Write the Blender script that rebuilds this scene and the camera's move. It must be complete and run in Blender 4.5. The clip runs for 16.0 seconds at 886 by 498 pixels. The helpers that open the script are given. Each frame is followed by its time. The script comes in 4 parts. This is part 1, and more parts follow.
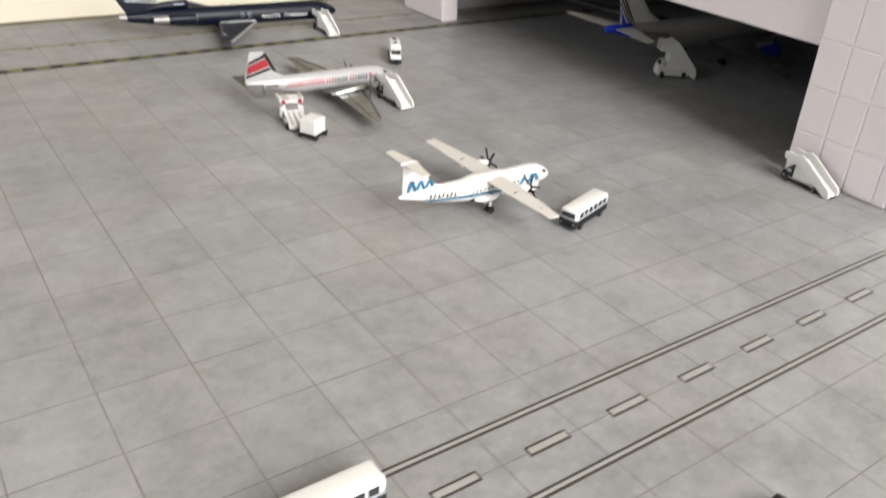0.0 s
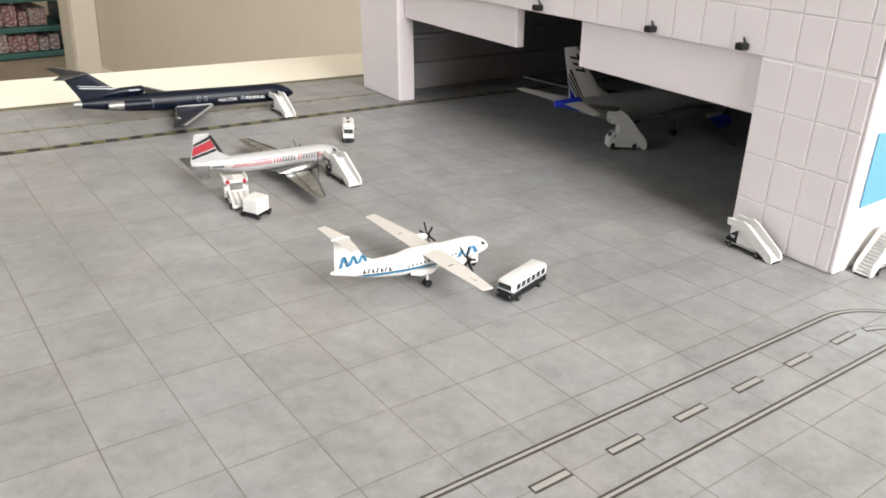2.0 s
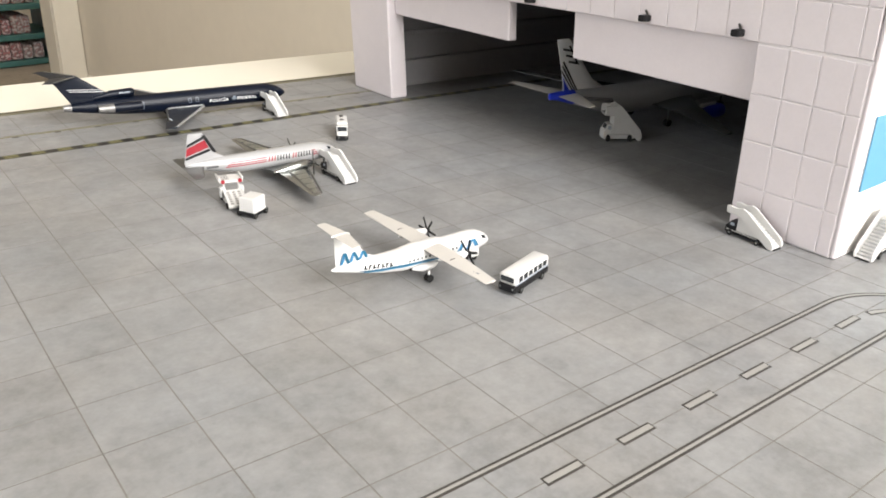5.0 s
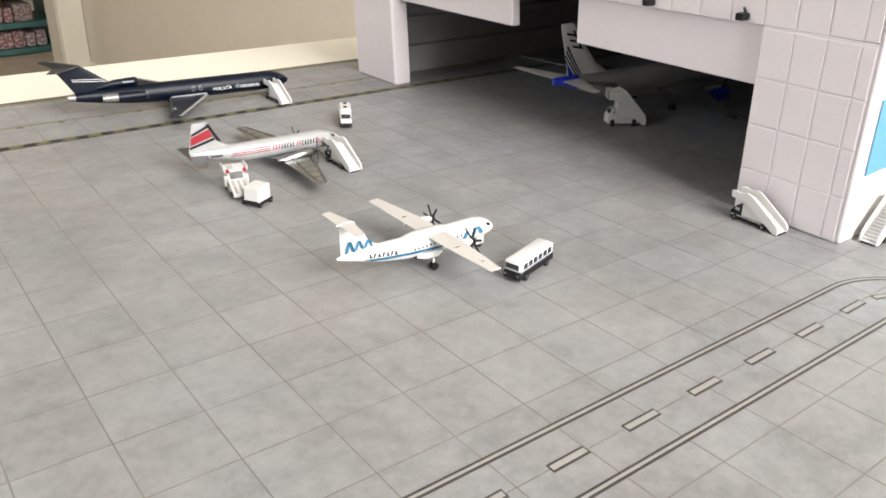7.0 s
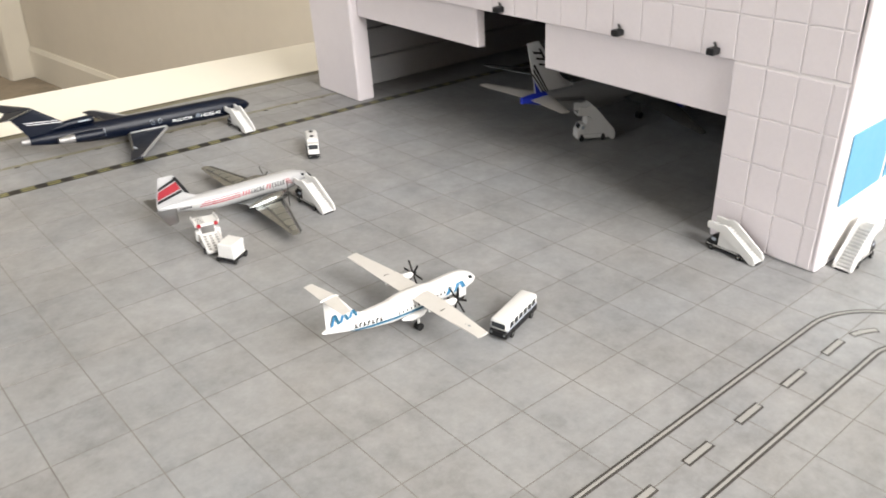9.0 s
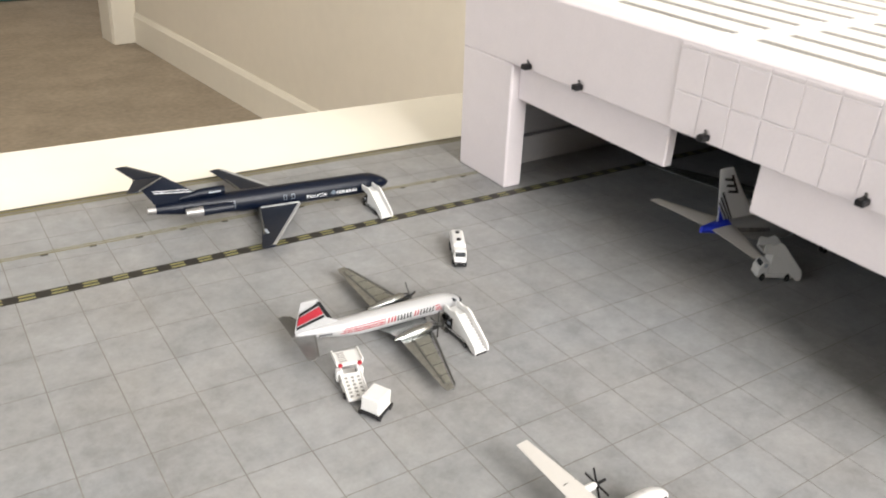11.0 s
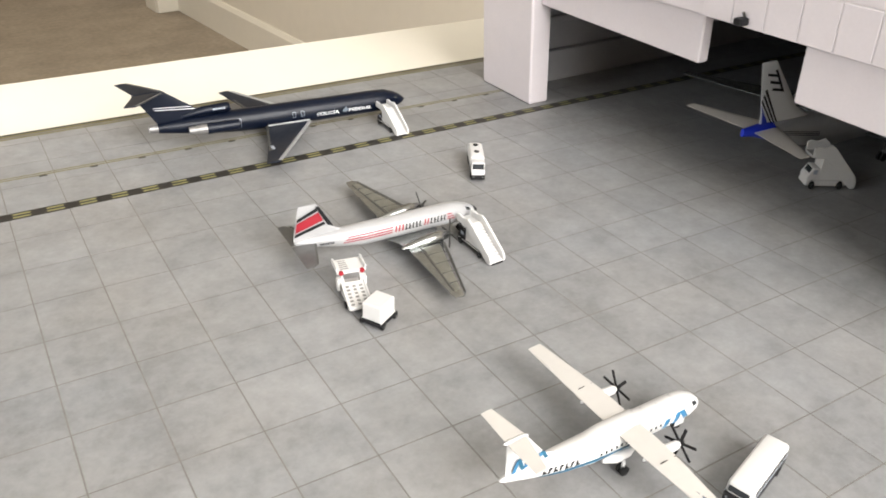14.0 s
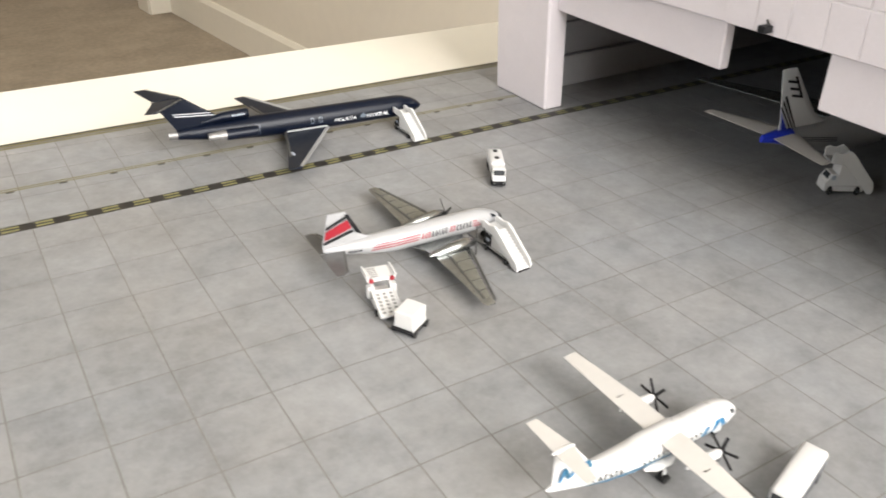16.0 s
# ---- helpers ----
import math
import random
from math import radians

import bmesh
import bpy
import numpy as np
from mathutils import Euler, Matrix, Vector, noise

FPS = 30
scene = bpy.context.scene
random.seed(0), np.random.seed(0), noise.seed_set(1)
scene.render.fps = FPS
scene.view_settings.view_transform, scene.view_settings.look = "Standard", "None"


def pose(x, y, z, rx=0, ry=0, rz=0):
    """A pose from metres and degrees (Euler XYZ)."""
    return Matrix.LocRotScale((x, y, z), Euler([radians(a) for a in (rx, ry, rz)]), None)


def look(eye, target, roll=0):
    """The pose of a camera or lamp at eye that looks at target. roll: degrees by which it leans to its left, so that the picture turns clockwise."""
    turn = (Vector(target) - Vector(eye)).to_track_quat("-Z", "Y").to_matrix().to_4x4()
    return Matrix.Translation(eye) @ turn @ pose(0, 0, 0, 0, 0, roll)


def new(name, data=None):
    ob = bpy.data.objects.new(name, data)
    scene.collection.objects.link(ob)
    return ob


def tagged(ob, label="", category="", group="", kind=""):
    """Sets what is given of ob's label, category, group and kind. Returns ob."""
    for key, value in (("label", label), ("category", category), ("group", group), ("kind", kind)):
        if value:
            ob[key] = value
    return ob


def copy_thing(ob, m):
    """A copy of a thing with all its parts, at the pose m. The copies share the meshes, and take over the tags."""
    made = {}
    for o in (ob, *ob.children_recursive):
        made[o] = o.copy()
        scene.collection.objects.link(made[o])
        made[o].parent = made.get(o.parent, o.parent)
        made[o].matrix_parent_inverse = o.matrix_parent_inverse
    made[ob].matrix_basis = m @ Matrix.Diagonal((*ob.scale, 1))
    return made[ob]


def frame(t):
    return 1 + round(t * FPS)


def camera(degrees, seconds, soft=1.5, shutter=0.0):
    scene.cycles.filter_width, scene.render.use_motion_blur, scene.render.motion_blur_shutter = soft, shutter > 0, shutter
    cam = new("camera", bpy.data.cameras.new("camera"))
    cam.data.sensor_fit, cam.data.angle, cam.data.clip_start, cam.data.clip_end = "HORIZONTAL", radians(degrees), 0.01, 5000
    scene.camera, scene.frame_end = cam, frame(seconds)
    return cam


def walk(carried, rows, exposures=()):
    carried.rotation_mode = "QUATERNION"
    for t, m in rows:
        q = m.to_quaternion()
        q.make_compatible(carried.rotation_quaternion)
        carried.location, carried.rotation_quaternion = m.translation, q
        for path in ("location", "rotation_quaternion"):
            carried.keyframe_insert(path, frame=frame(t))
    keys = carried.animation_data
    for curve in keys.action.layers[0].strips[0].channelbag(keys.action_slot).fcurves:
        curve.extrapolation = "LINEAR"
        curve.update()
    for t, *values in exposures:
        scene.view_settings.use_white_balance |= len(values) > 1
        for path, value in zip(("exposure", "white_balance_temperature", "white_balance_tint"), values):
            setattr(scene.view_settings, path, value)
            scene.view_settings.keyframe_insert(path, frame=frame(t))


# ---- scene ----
cam = camera(58.41, 16.0, soft=1.75, shutter=0.65)
MM = 0.001
# seconds; eye in millimetres; yaw, pitch, roll in degrees
ROWS = [
    (0.0, -3.1, -9.2, 110.2, -37.51, -30.33, 5.16),
    (0.5, 7.9, -20.3, 114.2, -34.89, -27.63, 3.66),
    (1.0, 14.5, -24.8, 112.8, -36.38, -26.48, 3.71),
    (1.5, 12.4, -20.2, 110.8, -37.18, -25.33, 3.69),
    (2.0, 11.3, -17.6, 109.6, -37.63, -24.75, 3.68),
    (2.5, 11.0, -15.4, 106.1, -38.26, -24.70, 3.65),
    (3.0, 11.0, -14.5, 106.3, -38.48, -24.60, 3.36),
    (3.5, 11.4, -15.5, 106.5, -38.54, -24.70, 3.15),
    (4.0, 10.8, -15.4, 106.6, -38.54, -24.58, 2.89),
    (6.5, 9.5, -14.6, 108.1, -37.95, -25.41, 2.00),
    (7.0, 9.8, -15.0, 108.2, -37.99, -25.87, 1.92),
    (7.5, 9.4, -13.9, 107.9, -38.01, -26.16, 1.98),
    (8.0, 9.4, -12.8, 107.1, -38.05, -26.48, 1.92),
    (8.5, 8.5, -10.5, 109.7, -38.30, -26.90, 2.14),
    (9.0, 14.1, 0.7, 132.4, -41.14, -28.49, 0.31),
    (9.5, -2.3, 8.1, 131.5, -41.79, -29.11, -1.18),
    (10.0, -9.0, 41.9, 156.1, -40.13, -28.76, 3.69),
    (10.2, 0.3, 63.0, 167.3, -38.76, -28.04, 5.91),
    (12.3, 27.1, 74.4, 130.9, -31.51, -31.35, 1.61),
    (12.5, 26.9, 74.7, 130.2, -31.21, -31.66, 1.36),
    (13.0, 28.1, 74.5, 130.5, -31.11, -31.77, 1.51),
    (13.5, 34.0, 71.5, 130.0, -31.75, -31.75, 2.01),
    (14.0, 36.6, 70.1, 131.1, -32.33, -31.71, 2.36),
    (14.5, 39.7, 68.7, 131.4, -32.61, -31.56, 2.28),
    (15.0, 39.6, 68.1, 132.3, -32.56, -31.54, 2.23),
    (15.5, 38.0, 68.8, 130.5, -32.64, -31.45, 2.22),
    (16.0, 27.7, 76.4, 132.4, -33.05, -31.60, 2.59),
]


def eye_pose(x, y, z, yaw, pitch, roll):
    turn = pose(0, 0, 0, 0, 0, yaw) @ pose(0, 0, 0, 90 + pitch) @ pose(0, 0, 0, 0, 0, roll)
    return Matrix.Translation((x * MM, y * MM, z * MM)) @ turn


walk(cam, [(t, eye_pose(*row)) for t, *row in ROWS], exposures=[(0.0, -0.2), (1.0, 0.0), (8.5, 0.0), (9.5, 0.06), (12.3, 0.12), (16.0, 0.12)])

# ---- light: a wide window behind the camera, an added fill from the west, sky outside ----
world = bpy.data.worlds.new("sky")
scene.world = world
world.use_nodes = True
wn = world.node_tree.nodes
sky = wn.new("ShaderNodeTexSky")
sky.sky_type, sky.sun_disc = "NISHITA", False
sky.sun_elevation, sky.sun_rotation = radians(40), radians(180)
wn["Background"].inputs["Strength"].default_value = 0.12
world.node_tree.links.new(sky.outputs["Color"], wn["Background"].inputs["Color"])

ROOM = pose(0, 0, 0, 0, 0, 8.07)  # the room stands a little askew to the table
WIN = (-430, 560, 100, 1450)  # x0, x1, z0, z1 of the window opening in the south wall
SOUTH, NORTH, WEST, EAST, FLOOR, CEIL = -1300, 3100, -2600, 1242, -732, 1700
lamp = bpy.data.lights.new("window_light", "AREA")
lamp.shape, lamp.size, lamp.size_y = "RECTANGLE", (WIN[1] - WIN[0]) * MM, (WIN[3] - WIN[2]) * MM
lamp.energy, lamp.color = 76, (1.0, 0.976, 0.945)
lamp_ob = new("window_light", lamp)
lamp_ob.matrix_world = ROOM @ look(((WIN[0] + WIN[1]) / 2 * MM, (SOUTH + 40) * MM, (WIN[2] + WIN[3]) / 2 * MM), (0.1, 0.5, 0.3))
WWIN = (-100, 1500, 250, 1650)  # y0, y1, z0, z1 of the added, unseen opening in the west wall
# unseen fill lamp, added to lighten the mat and the facade
side = bpy.data.lights.new("side_window_light", "AREA")
side.shape, side.size, side.size_y = "RECTANGLE", (WWIN[1] - WWIN[0]) * MM, (WWIN[3] - WWIN[2]) * MM
side.energy, side.color = 28, (0.965, 0.985, 1.0)
new("side_window_light", side).matrix_world = ROOM @ look(((WEST + 40) * MM, (WWIN[0] + WWIN[1]) / 2 * MM, (WWIN[2] + WWIN[3]) / 2 * MM), (0.2, 0.3, 0.1))
# unseen fill added to brighten the hallway past the door
hall = bpy.data.lights.new("hall_light", "AREA")
hall.shape, hall.size, hall.energy, hall.color = "DISK", 0.3, 14, (1.0, 0.9, 0.76)
new("hall_light", hall).matrix_world = ROOM @ look((0.8, 3.8, 1.65), (0.8, 3.8, 0))


# ---- materials ----
def nodes_of(name):
    m = bpy.data.materials.new(name)
    m.use_nodes = True
    n = m.node_tree.nodes
    return m, n, m.node_tree.links, n["Principled BSDF"]


def paint(name, color, rough=0.4, metal=0.0, vary=0.08, scale=400.0, bump=0.0, coat=0.0, spread=0.0, shine=0.5):
    """A painted or moulded surface: slight mottling at two scales, optional fine relief and piece-to-piece spread."""
    m, n, l, b = nodes_of(name)
    co = n.new("ShaderNodeTexCoord")
    big, fine = n.new("ShaderNodeTexNoise"), n.new("ShaderNodeTexNoise")
    big.inputs["Scale"].default_value, big.inputs["Detail"].default_value = scale * 0.15, 3
    fine.inputs["Scale"].default_value, fine.inputs["Detail"].default_value = scale, 5
    l.new(co.outputs["Object"], big.inputs["Vector"])
    l.new(co.outputs["Object"], fine.inputs["Vector"])
    add = n.new("ShaderNodeMath")
    add.operation = "ADD"
    l.new(big.outputs["Fac"], add.inputs[0])
    l.new(fine.outputs["Fac"], add.inputs[1])
    last = add
    if spread:
        info, mul, add2 = n.new("ShaderNodeObjectInfo"), n.new("ShaderNodeMath"), n.new("ShaderNodeMath")
        mul.operation, add2.operation = "MULTIPLY_ADD", "ADD"
        mul.inputs[1].default_value, mul.inputs[2].default_value = spread, -spread / 2
        l.new(info.outputs["Random"], mul.inputs[0])
        l.new(mul.outputs[0], add2.inputs[0])
        l.new(add.outputs[0], add2.inputs[1])
        last = add2
    rng = n.new("ShaderNodeMapRange")
    rng.inputs["From Min"].default_value, rng.inputs["From Max"].default_value = 0.6, 1.4
    rng.inputs["To Min"].default_value, rng.inputs["To Max"].default_value = 1 - vary, 1 + vary
    l.new(last.outputs[0], rng.inputs["Value"])
    mix = n.new("ShaderNodeVectorMath")
    mix.operation = "SCALE"
    mix.inputs[0].default_value = color
    l.new(rng.outputs[0], mix.inputs["Scale"])
    l.new(mix.outputs[0], b.inputs["Base Color"])
    rr = n.new("ShaderNodeMapRange")
    rr.inputs["To Min"].default_value, rr.inputs["To Max"].default_value = max(0.02, rough - 0.08), min(1, rough + 0.08)
    l.new(fine.outputs["Fac"], rr.inputs["Value"])
    l.new(rr.outputs[0], b.inputs["Roughness"])
    b.inputs["Metallic"].default_value = metal
    b.inputs["Coat Weight"].default_value = coat
    b.inputs["Specular IOR Level"].default_value = shine
    if bump:
        bp = n.new("ShaderNodeBump")
        bp.inputs["Strength"].default_value, bp.inputs["Distance"].default_value = bump, 0.0002
        l.new(fine.outputs["Fac"], bp.inputs["Height"])
        l.new(bp.outputs[0], b.inputs["Normal"])
    return m


def concrete(name, color):
    """Printed concrete slabs: broad cloudy stains, streaks and fine speckle in world size, each slab a little different."""
    m, n, l, b = nodes_of(name)
    geo, info = n.new("ShaderNodeNewGeometry"), n.new("ShaderNodeObjectInfo")
    vals = []
    for sc, det, amp, stretch in ((15, 4, 0.6, (1, 1, 1)), (62, 6, 0.75, (1, 1.1, 1)), (210, 6, 0.55, (1, 1, 1)), (700, 3, 0.25, (1, 1, 1))):
        mp, t = n.new("ShaderNodeMapping"), n.new("ShaderNodeTexNoise")
        mp.inputs["Scale"].default_value = stretch
        t.inputs["Scale"].default_value, t.inputs["Detail"].default_value, t.inputs["Roughness"].default_value = sc, det, 0.66
        l.new(geo.outputs["Position"], mp.inputs["Vector"])
        l.new(mp.outputs[0], t.inputs["Vector"])
        mu = n.new("ShaderNodeMath")
        mu.operation = "MULTIPLY_ADD"
        mu.inputs[1].default_value, mu.inputs[2].default_value = amp, -amp / 2
        l.new(t.outputs["Fac"], mu.inputs[0])
        vals.append(mu)
    mu = n.new("ShaderNodeMath")
    mu.operation = "MULTIPLY_ADD"
    mu.inputs[1].default_value, mu.inputs[2].default_value = 0.10, 0.95
    l.new(info.outputs["Random"], mu.inputs[0])
    last = mu
    for v in vals:
        a = n.new("ShaderNodeMath")
        l.new(last.outputs[0], a.inputs[0])
        l.new(v.outputs[0], a.inputs[1])
        last = a
    hue, tone = n.new("ShaderNodeTexNoise"), n.new("ShaderNodeMix")
    hue.inputs["Scale"].default_value = 24
    l.new(geo.outputs["Position"], hue.inputs["Vector"])
    tone.data_type = "RGBA"
    tone.inputs["A"].default_value = (color[0] * 1.04, color[1], color[2] * 0.95, 1)
    tone.inputs["B"].default_value = (color[0] * 0.95, color[1], color[2] * 1.06, 1)
    l.new(hue.outputs["Fac"], tone.inputs["Factor"])
    mix = n.new("ShaderNodeVectorMath")
    mix.operation = "SCALE"
    l.new(tone.outputs["Result"], mix.inputs[0])
    l.new(last.outputs[0], mix.inputs["Scale"])
    l.new(mix.outputs[0], b.inputs["Base Color"])
    b.inputs["Roughness"].default_value = 0.42
    b.inputs["Specular IOR Level"].default_value = 0.45
    return m


WHITE = paint("white_plastic", (0.57, 0.563, 0.552), 0.35, vary=0.03)
ATR_WHITE = paint("aircraft_white", (0.60, 0.597, 0.59), 0.3, vary=0.03, coat=0.3)
WING_WHITE = paint("wing_white", (0.48, 0.46, 0.435), 0.4, vary=0.04)
SILVER_BODY = paint("silver_white_paint", (0.34, 0.34, 0.345), 0.32, metal=0.12, vary=0.05)
METAL = paint("bare_metal", (0.32, 0.33, 0.325), 0.24, metal=0.9, vary=0.25)
POLISHED = paint("polished_metal", (0.28, 0.285, 0.28), 0.2, metal=1.0, vary=0.2, scale=700, bump=0.15)
WING_PANEL = paint("weathered_wing_panel", (0.26, 0.262, 0.235), 0.38, metal=0.75, vary=0.2, scale=600)
TAILPLANE = paint("dull_metal", (0.10, 0.10, 0.098), 0.35, metal=0.35, vary=0.25)
PRINT_DIM = paint("dim_grey_print", (0.10, 0.12, 0.15), 0.4, vary=0.1)
SLAT = paint("light_grey_metal", (0.36, 0.365, 0.37), 0.35, metal=0.35, vary=0.15, scale=500)
EXHAUST = paint("stained_exhaust_metal", (0.20, 0.195, 0.19), 0.35, metal=0.5, vary=0.3, scale=500)
METAL_DARK = paint("weathered_metal", (0.10, 0.10, 0.095), 0.4, metal=0.6, vary=0.2)
NAVY = paint("navy_paint", (0.0016, 0.0036, 0.0105), 0.33, vary=0.12, shine=0.2)
NAVY_WING = paint("navy_grey_paint", (0.006, 0.009, 0.017), 0.38, vary=0.2, shine=0.25)
BLACK = paint("black_plastic", (0.006, 0.006, 0.007), 0.45, vary=0.2, shine=0.3)
RUBBER = paint("rubber", (0.010, 0.010, 0.010), 0.7, vary=0.2, shine=0.3)
RED = paint("red_print", (0.25, 0.008, 0.018), 0.4, vary=0.05)
BLUE = paint("blue_print", (0.03, 0.15, 0.29), 0.4, vary=0.1)
TEAL = paint("teal_print", (0.01, 0.09, 0.16), 0.4, vary=0.1)
ROYAL = paint("royal_blue", (0.012, 0.03, 0.42), 0.35, vary=0.08)
PRINT_WHITE = paint("white_print", (0.75, 0.76, 0.78), 0.4, vary=0.03)
PRINT_GREY = paint("grey_print", (0.30, 0.33, 0.38), 0.4, vary=0.05)
GLASS = paint("tinted_window", (0.025, 0.028, 0.032), 0.12, vary=0.05)
LINE_WHITE = paint("line_white", (0.275, 0.27, 0.257), 0.5, vary=0.06)
LINE_DARK = paint("line_dark", (0.035, 0.031, 0.028), 0.5, vary=0.15)
LINE_BLACK = paint("line_black", (0.016, 0.014, 0.012), 0.5, vary=0.2)
LINE_YELLOW = paint("line_yellow", (0.23, 0.215, 0.09), 0.5, vary=0.12)
OLIVE = paint("line_olive", (0.15, 0.132, 0.05), 0.5, vary=0.15)
SLAB = concrete("printed_concrete", (0.226, 0.225, 0.226))
JOINT = paint("joint_print", (0.15, 0.142, 0.130), 0.5, vary=0.35, scale=260)
BUILDING = paint("mauve_grey_paint", (0.66, 0.61, 0.63), 0.5, vary=0.03, bump=0.12, scale=900)
GROUT = paint("pale_joint_paint", (0.73, 0.69, 0.70), 0.6, vary=0.03)
# darker than the building's paint: the hangar's shade is put into this colour
INSIDE_SHADE = paint("hangar_inside_shade", (0.06, 0.06, 0.066), 0.6, vary=0.06)
# lighter inside grey: light reaching this side wall is put into its colour
INSIDE_LIT = paint("hangar_side_lit", (0.28, 0.275, 0.285), 0.6, vary=0.06)
SLOT = paint("grey_slot", (0.21, 0.205, 0.20), 0.6, vary=0.1)
TREAD = paint("grey_tread", (0.44, 0.44, 0.435), 0.6, vary=0.1)
ROOF = paint("white_roof_paint", (0.78, 0.76, 0.74), 0.5, vary=0.03)
SKYBLUE = paint("light_blue_panel", (0.09, 0.27, 0.42), 0.35, vary=0.05)
TABLE = paint("cream_table_paint", (0.80, 0.76, 0.665), 0.42, vary=0.03, scale=60)
CARPET = paint("brown_carpet", (0.30, 0.25, 0.19), 0.95, vary=0.22, scale=60, bump=0.6)
WALL = paint("beige_wall_paint", (0.70, 0.64, 0.54), 0.7, vary=0.03, scale=30)
TRIM = paint("cream_trim_paint", (0.74, 0.69, 0.59), 0.45, vary=0.03, scale=40)
CEILING = paint("ceiling_paint", (0.75, 0.74, 0.72), 0.8, vary=0.02, scale=20)


# ---- building helpers (all in millimetres) ----
def link(name, bm, material, parent=None, label="", smooth=False):
    bmesh.ops.recalc_face_normals(bm, faces=bm.faces)
    bmesh.ops.scale(bm, vec=(MM, MM, MM), verts=bm.verts)
    me = bpy.data.meshes.new(name)
    bm.to_mesh(me)
    bm.free()
    me.materials.append(material)
    if smooth:
        for p in me.polygons:
            p.use_smooth = True
        me.set_sharp_from_angle(angle=radians(38))
    ob = new(name, me)
    ob.parent = parent
    if label:
        tagged(ob, label)
    return ob


def part(name, bm, material, parent, label="", smooth=False):
    return link(name, bm, material, parent, label, smooth)


def thing(name, label, category, x=0, y=0, turn=0, z=0, group="", kind=""):
    ob = new(name)
    ob.empty_display_size = 0.01
    ob.matrix_basis = pose(x * MM, y * MM, z * MM, 0, 0, turn)
    return tagged(ob, label, category, group, kind)


def box(x0, x1, y0, y1, z0, z1, bevel=0.0, bm=None, seg=1):
    bm = bm or bmesh.new()
    vs = bmesh.ops.create_cube(bm, size=1)["verts"]
    for v in vs:
        v.co = Vector(((x0 + x1) / 2 + v.co.x * (x1 - x0), (y0 + y1) / 2 + v.co.y * (y1 - y0), (z0 + z1) / 2 + v.co.z * (z1 - z0)))
    if bevel:
        edges = list({e for v in vs for e in v.link_edges})
        bmesh.ops.bevel(bm, geom=edges, offset=bevel, segments=seg, affect="EDGES", profile=0.5)
    return bm


def tube(p, q, r, seg=12, r2=None, bm=None):
    bm = bm or bmesh.new()
    p, q = Vector(p), Vector(q)
    m = Matrix.Translation((p + q) / 2) @ (q - p).to_track_quat("Z", "Y").to_matrix().to_4x4()
    bmesh.ops.create_cone(bm, cap_ends=True, segments=seg, radius1=r, radius2=r if r2 is None else r2, depth=(q - p).length, matrix=m)
    return bm


def prism(pts, y0, y1, bm=None, axis="y", bevel=0.0):
    """A polygon of (x, z) drawn out from y0 to y1; axis "z": a polygon of (x, y) drawn out in height; "x": of (y, z)."""
    bm = bm or bmesh.new()
    put = {"y": lambda a, b, c: (a, c, b), "z": lambda a, b, c: (a, b, c), "x": lambda a, b, c: (c, a, b)}[axis]
    lo, hi = [bm.verts.new(put(a, b, y0)) for a, b in pts], [bm.verts.new(put(a, b, y1)) for a, b in pts]
    fs = [bm.faces.new(lo), bm.faces.new(hi[::-1])]
    for i in range(len(pts)):
        j = (i + 1) % len(pts)
        fs.append(bm.faces.new((lo[i], hi[i], hi[j], lo[j])))
    if bevel:
        bmesh.ops.bevel(bm, geom=list({e for f in fs for e in f.edges}), offset=bevel, segments=1, affect="EDGES")
    return bm


def loft(rings, seg=20, bm=None):
    """Ellipses (x, yc, zc, ry, rz) along x, skinned and closed."""
    bm = bm or bmesh.new()
    rows = []
    for x, yc, zc, ry, rz in rings:
        rows.append([bm.verts.new((x, yc + ry * math.cos(2 * math.pi * i / seg), zc + rz * math.sin(2 * math.pi * i / seg))) for i in range(seg)])
    for a, b in zip(rows, rows[1:]):
        for i in range(seg):
            bm.faces.new((a[i], a[(i + 1) % seg], b[(i + 1) % seg], b[i]))
    bm.faces.new(rows[0][::-1])
    bm.faces.new(rows[-1])
    return bm


FOIL = ((0, 0), (0.06, 0.42), (0.3, 0.55), (0.65, 0.36), (1, 0.06), (1, -0.06), (0.6, -0.28), (0.25, -0.42), (0.05, -0.32))


def wing(sections, upright=False, bm=None):
    """Aerofoil sections (span, front x, rear x, height, thickness); upright: a fin, with span along z and height along y."""
    bm = bm or bmesh.new()
    rows = []
    for s, xf, xr, h, t in sections:
        ring = []
        for u, v in FOIL:
            x, o = xf + (xr - xf) * u, h + v * t
            ring.append(bm.verts.new((x, o, s) if upright else (x, s, o)))
        rows.append(ring)
    k = len(FOIL)
    for a, b in zip(rows, rows[1:]):
        for i in range(k):
            bm.faces.new((a[i], a[(i + 1) % k], b[(i + 1) % k], b[i]))
    bm.faces.new(rows[0][::-1])
    bm.faces.new(rows[-1])
    return bm


def hull_at(rings, x):
    rs = sorted(rings)
    for a, b in zip(rs, rs[1:]):
        if a[0] <= x <= b[0]:
            f = (x - a[0]) / (b[0] - a[0])
            return [a[i] + f * (b[i] - a[i]) for i in range(1, 5)]
    return rs[0][1:] if x < rs[0][0] else rs[-1][1:]


def on_hull(rings, x, z, side=-1, lift=0.07):
    yc, zc, ry, rz = hull_at(rings, x)
    k = max(0.0, 1 - ((z - zc) / rz) ** 2)
    nz = (z - zc) / rz
    return (x, yc + side * (ry * math.sqrt(k) + lift * math.sqrt(max(k, 0.05))), z + lift * nz)


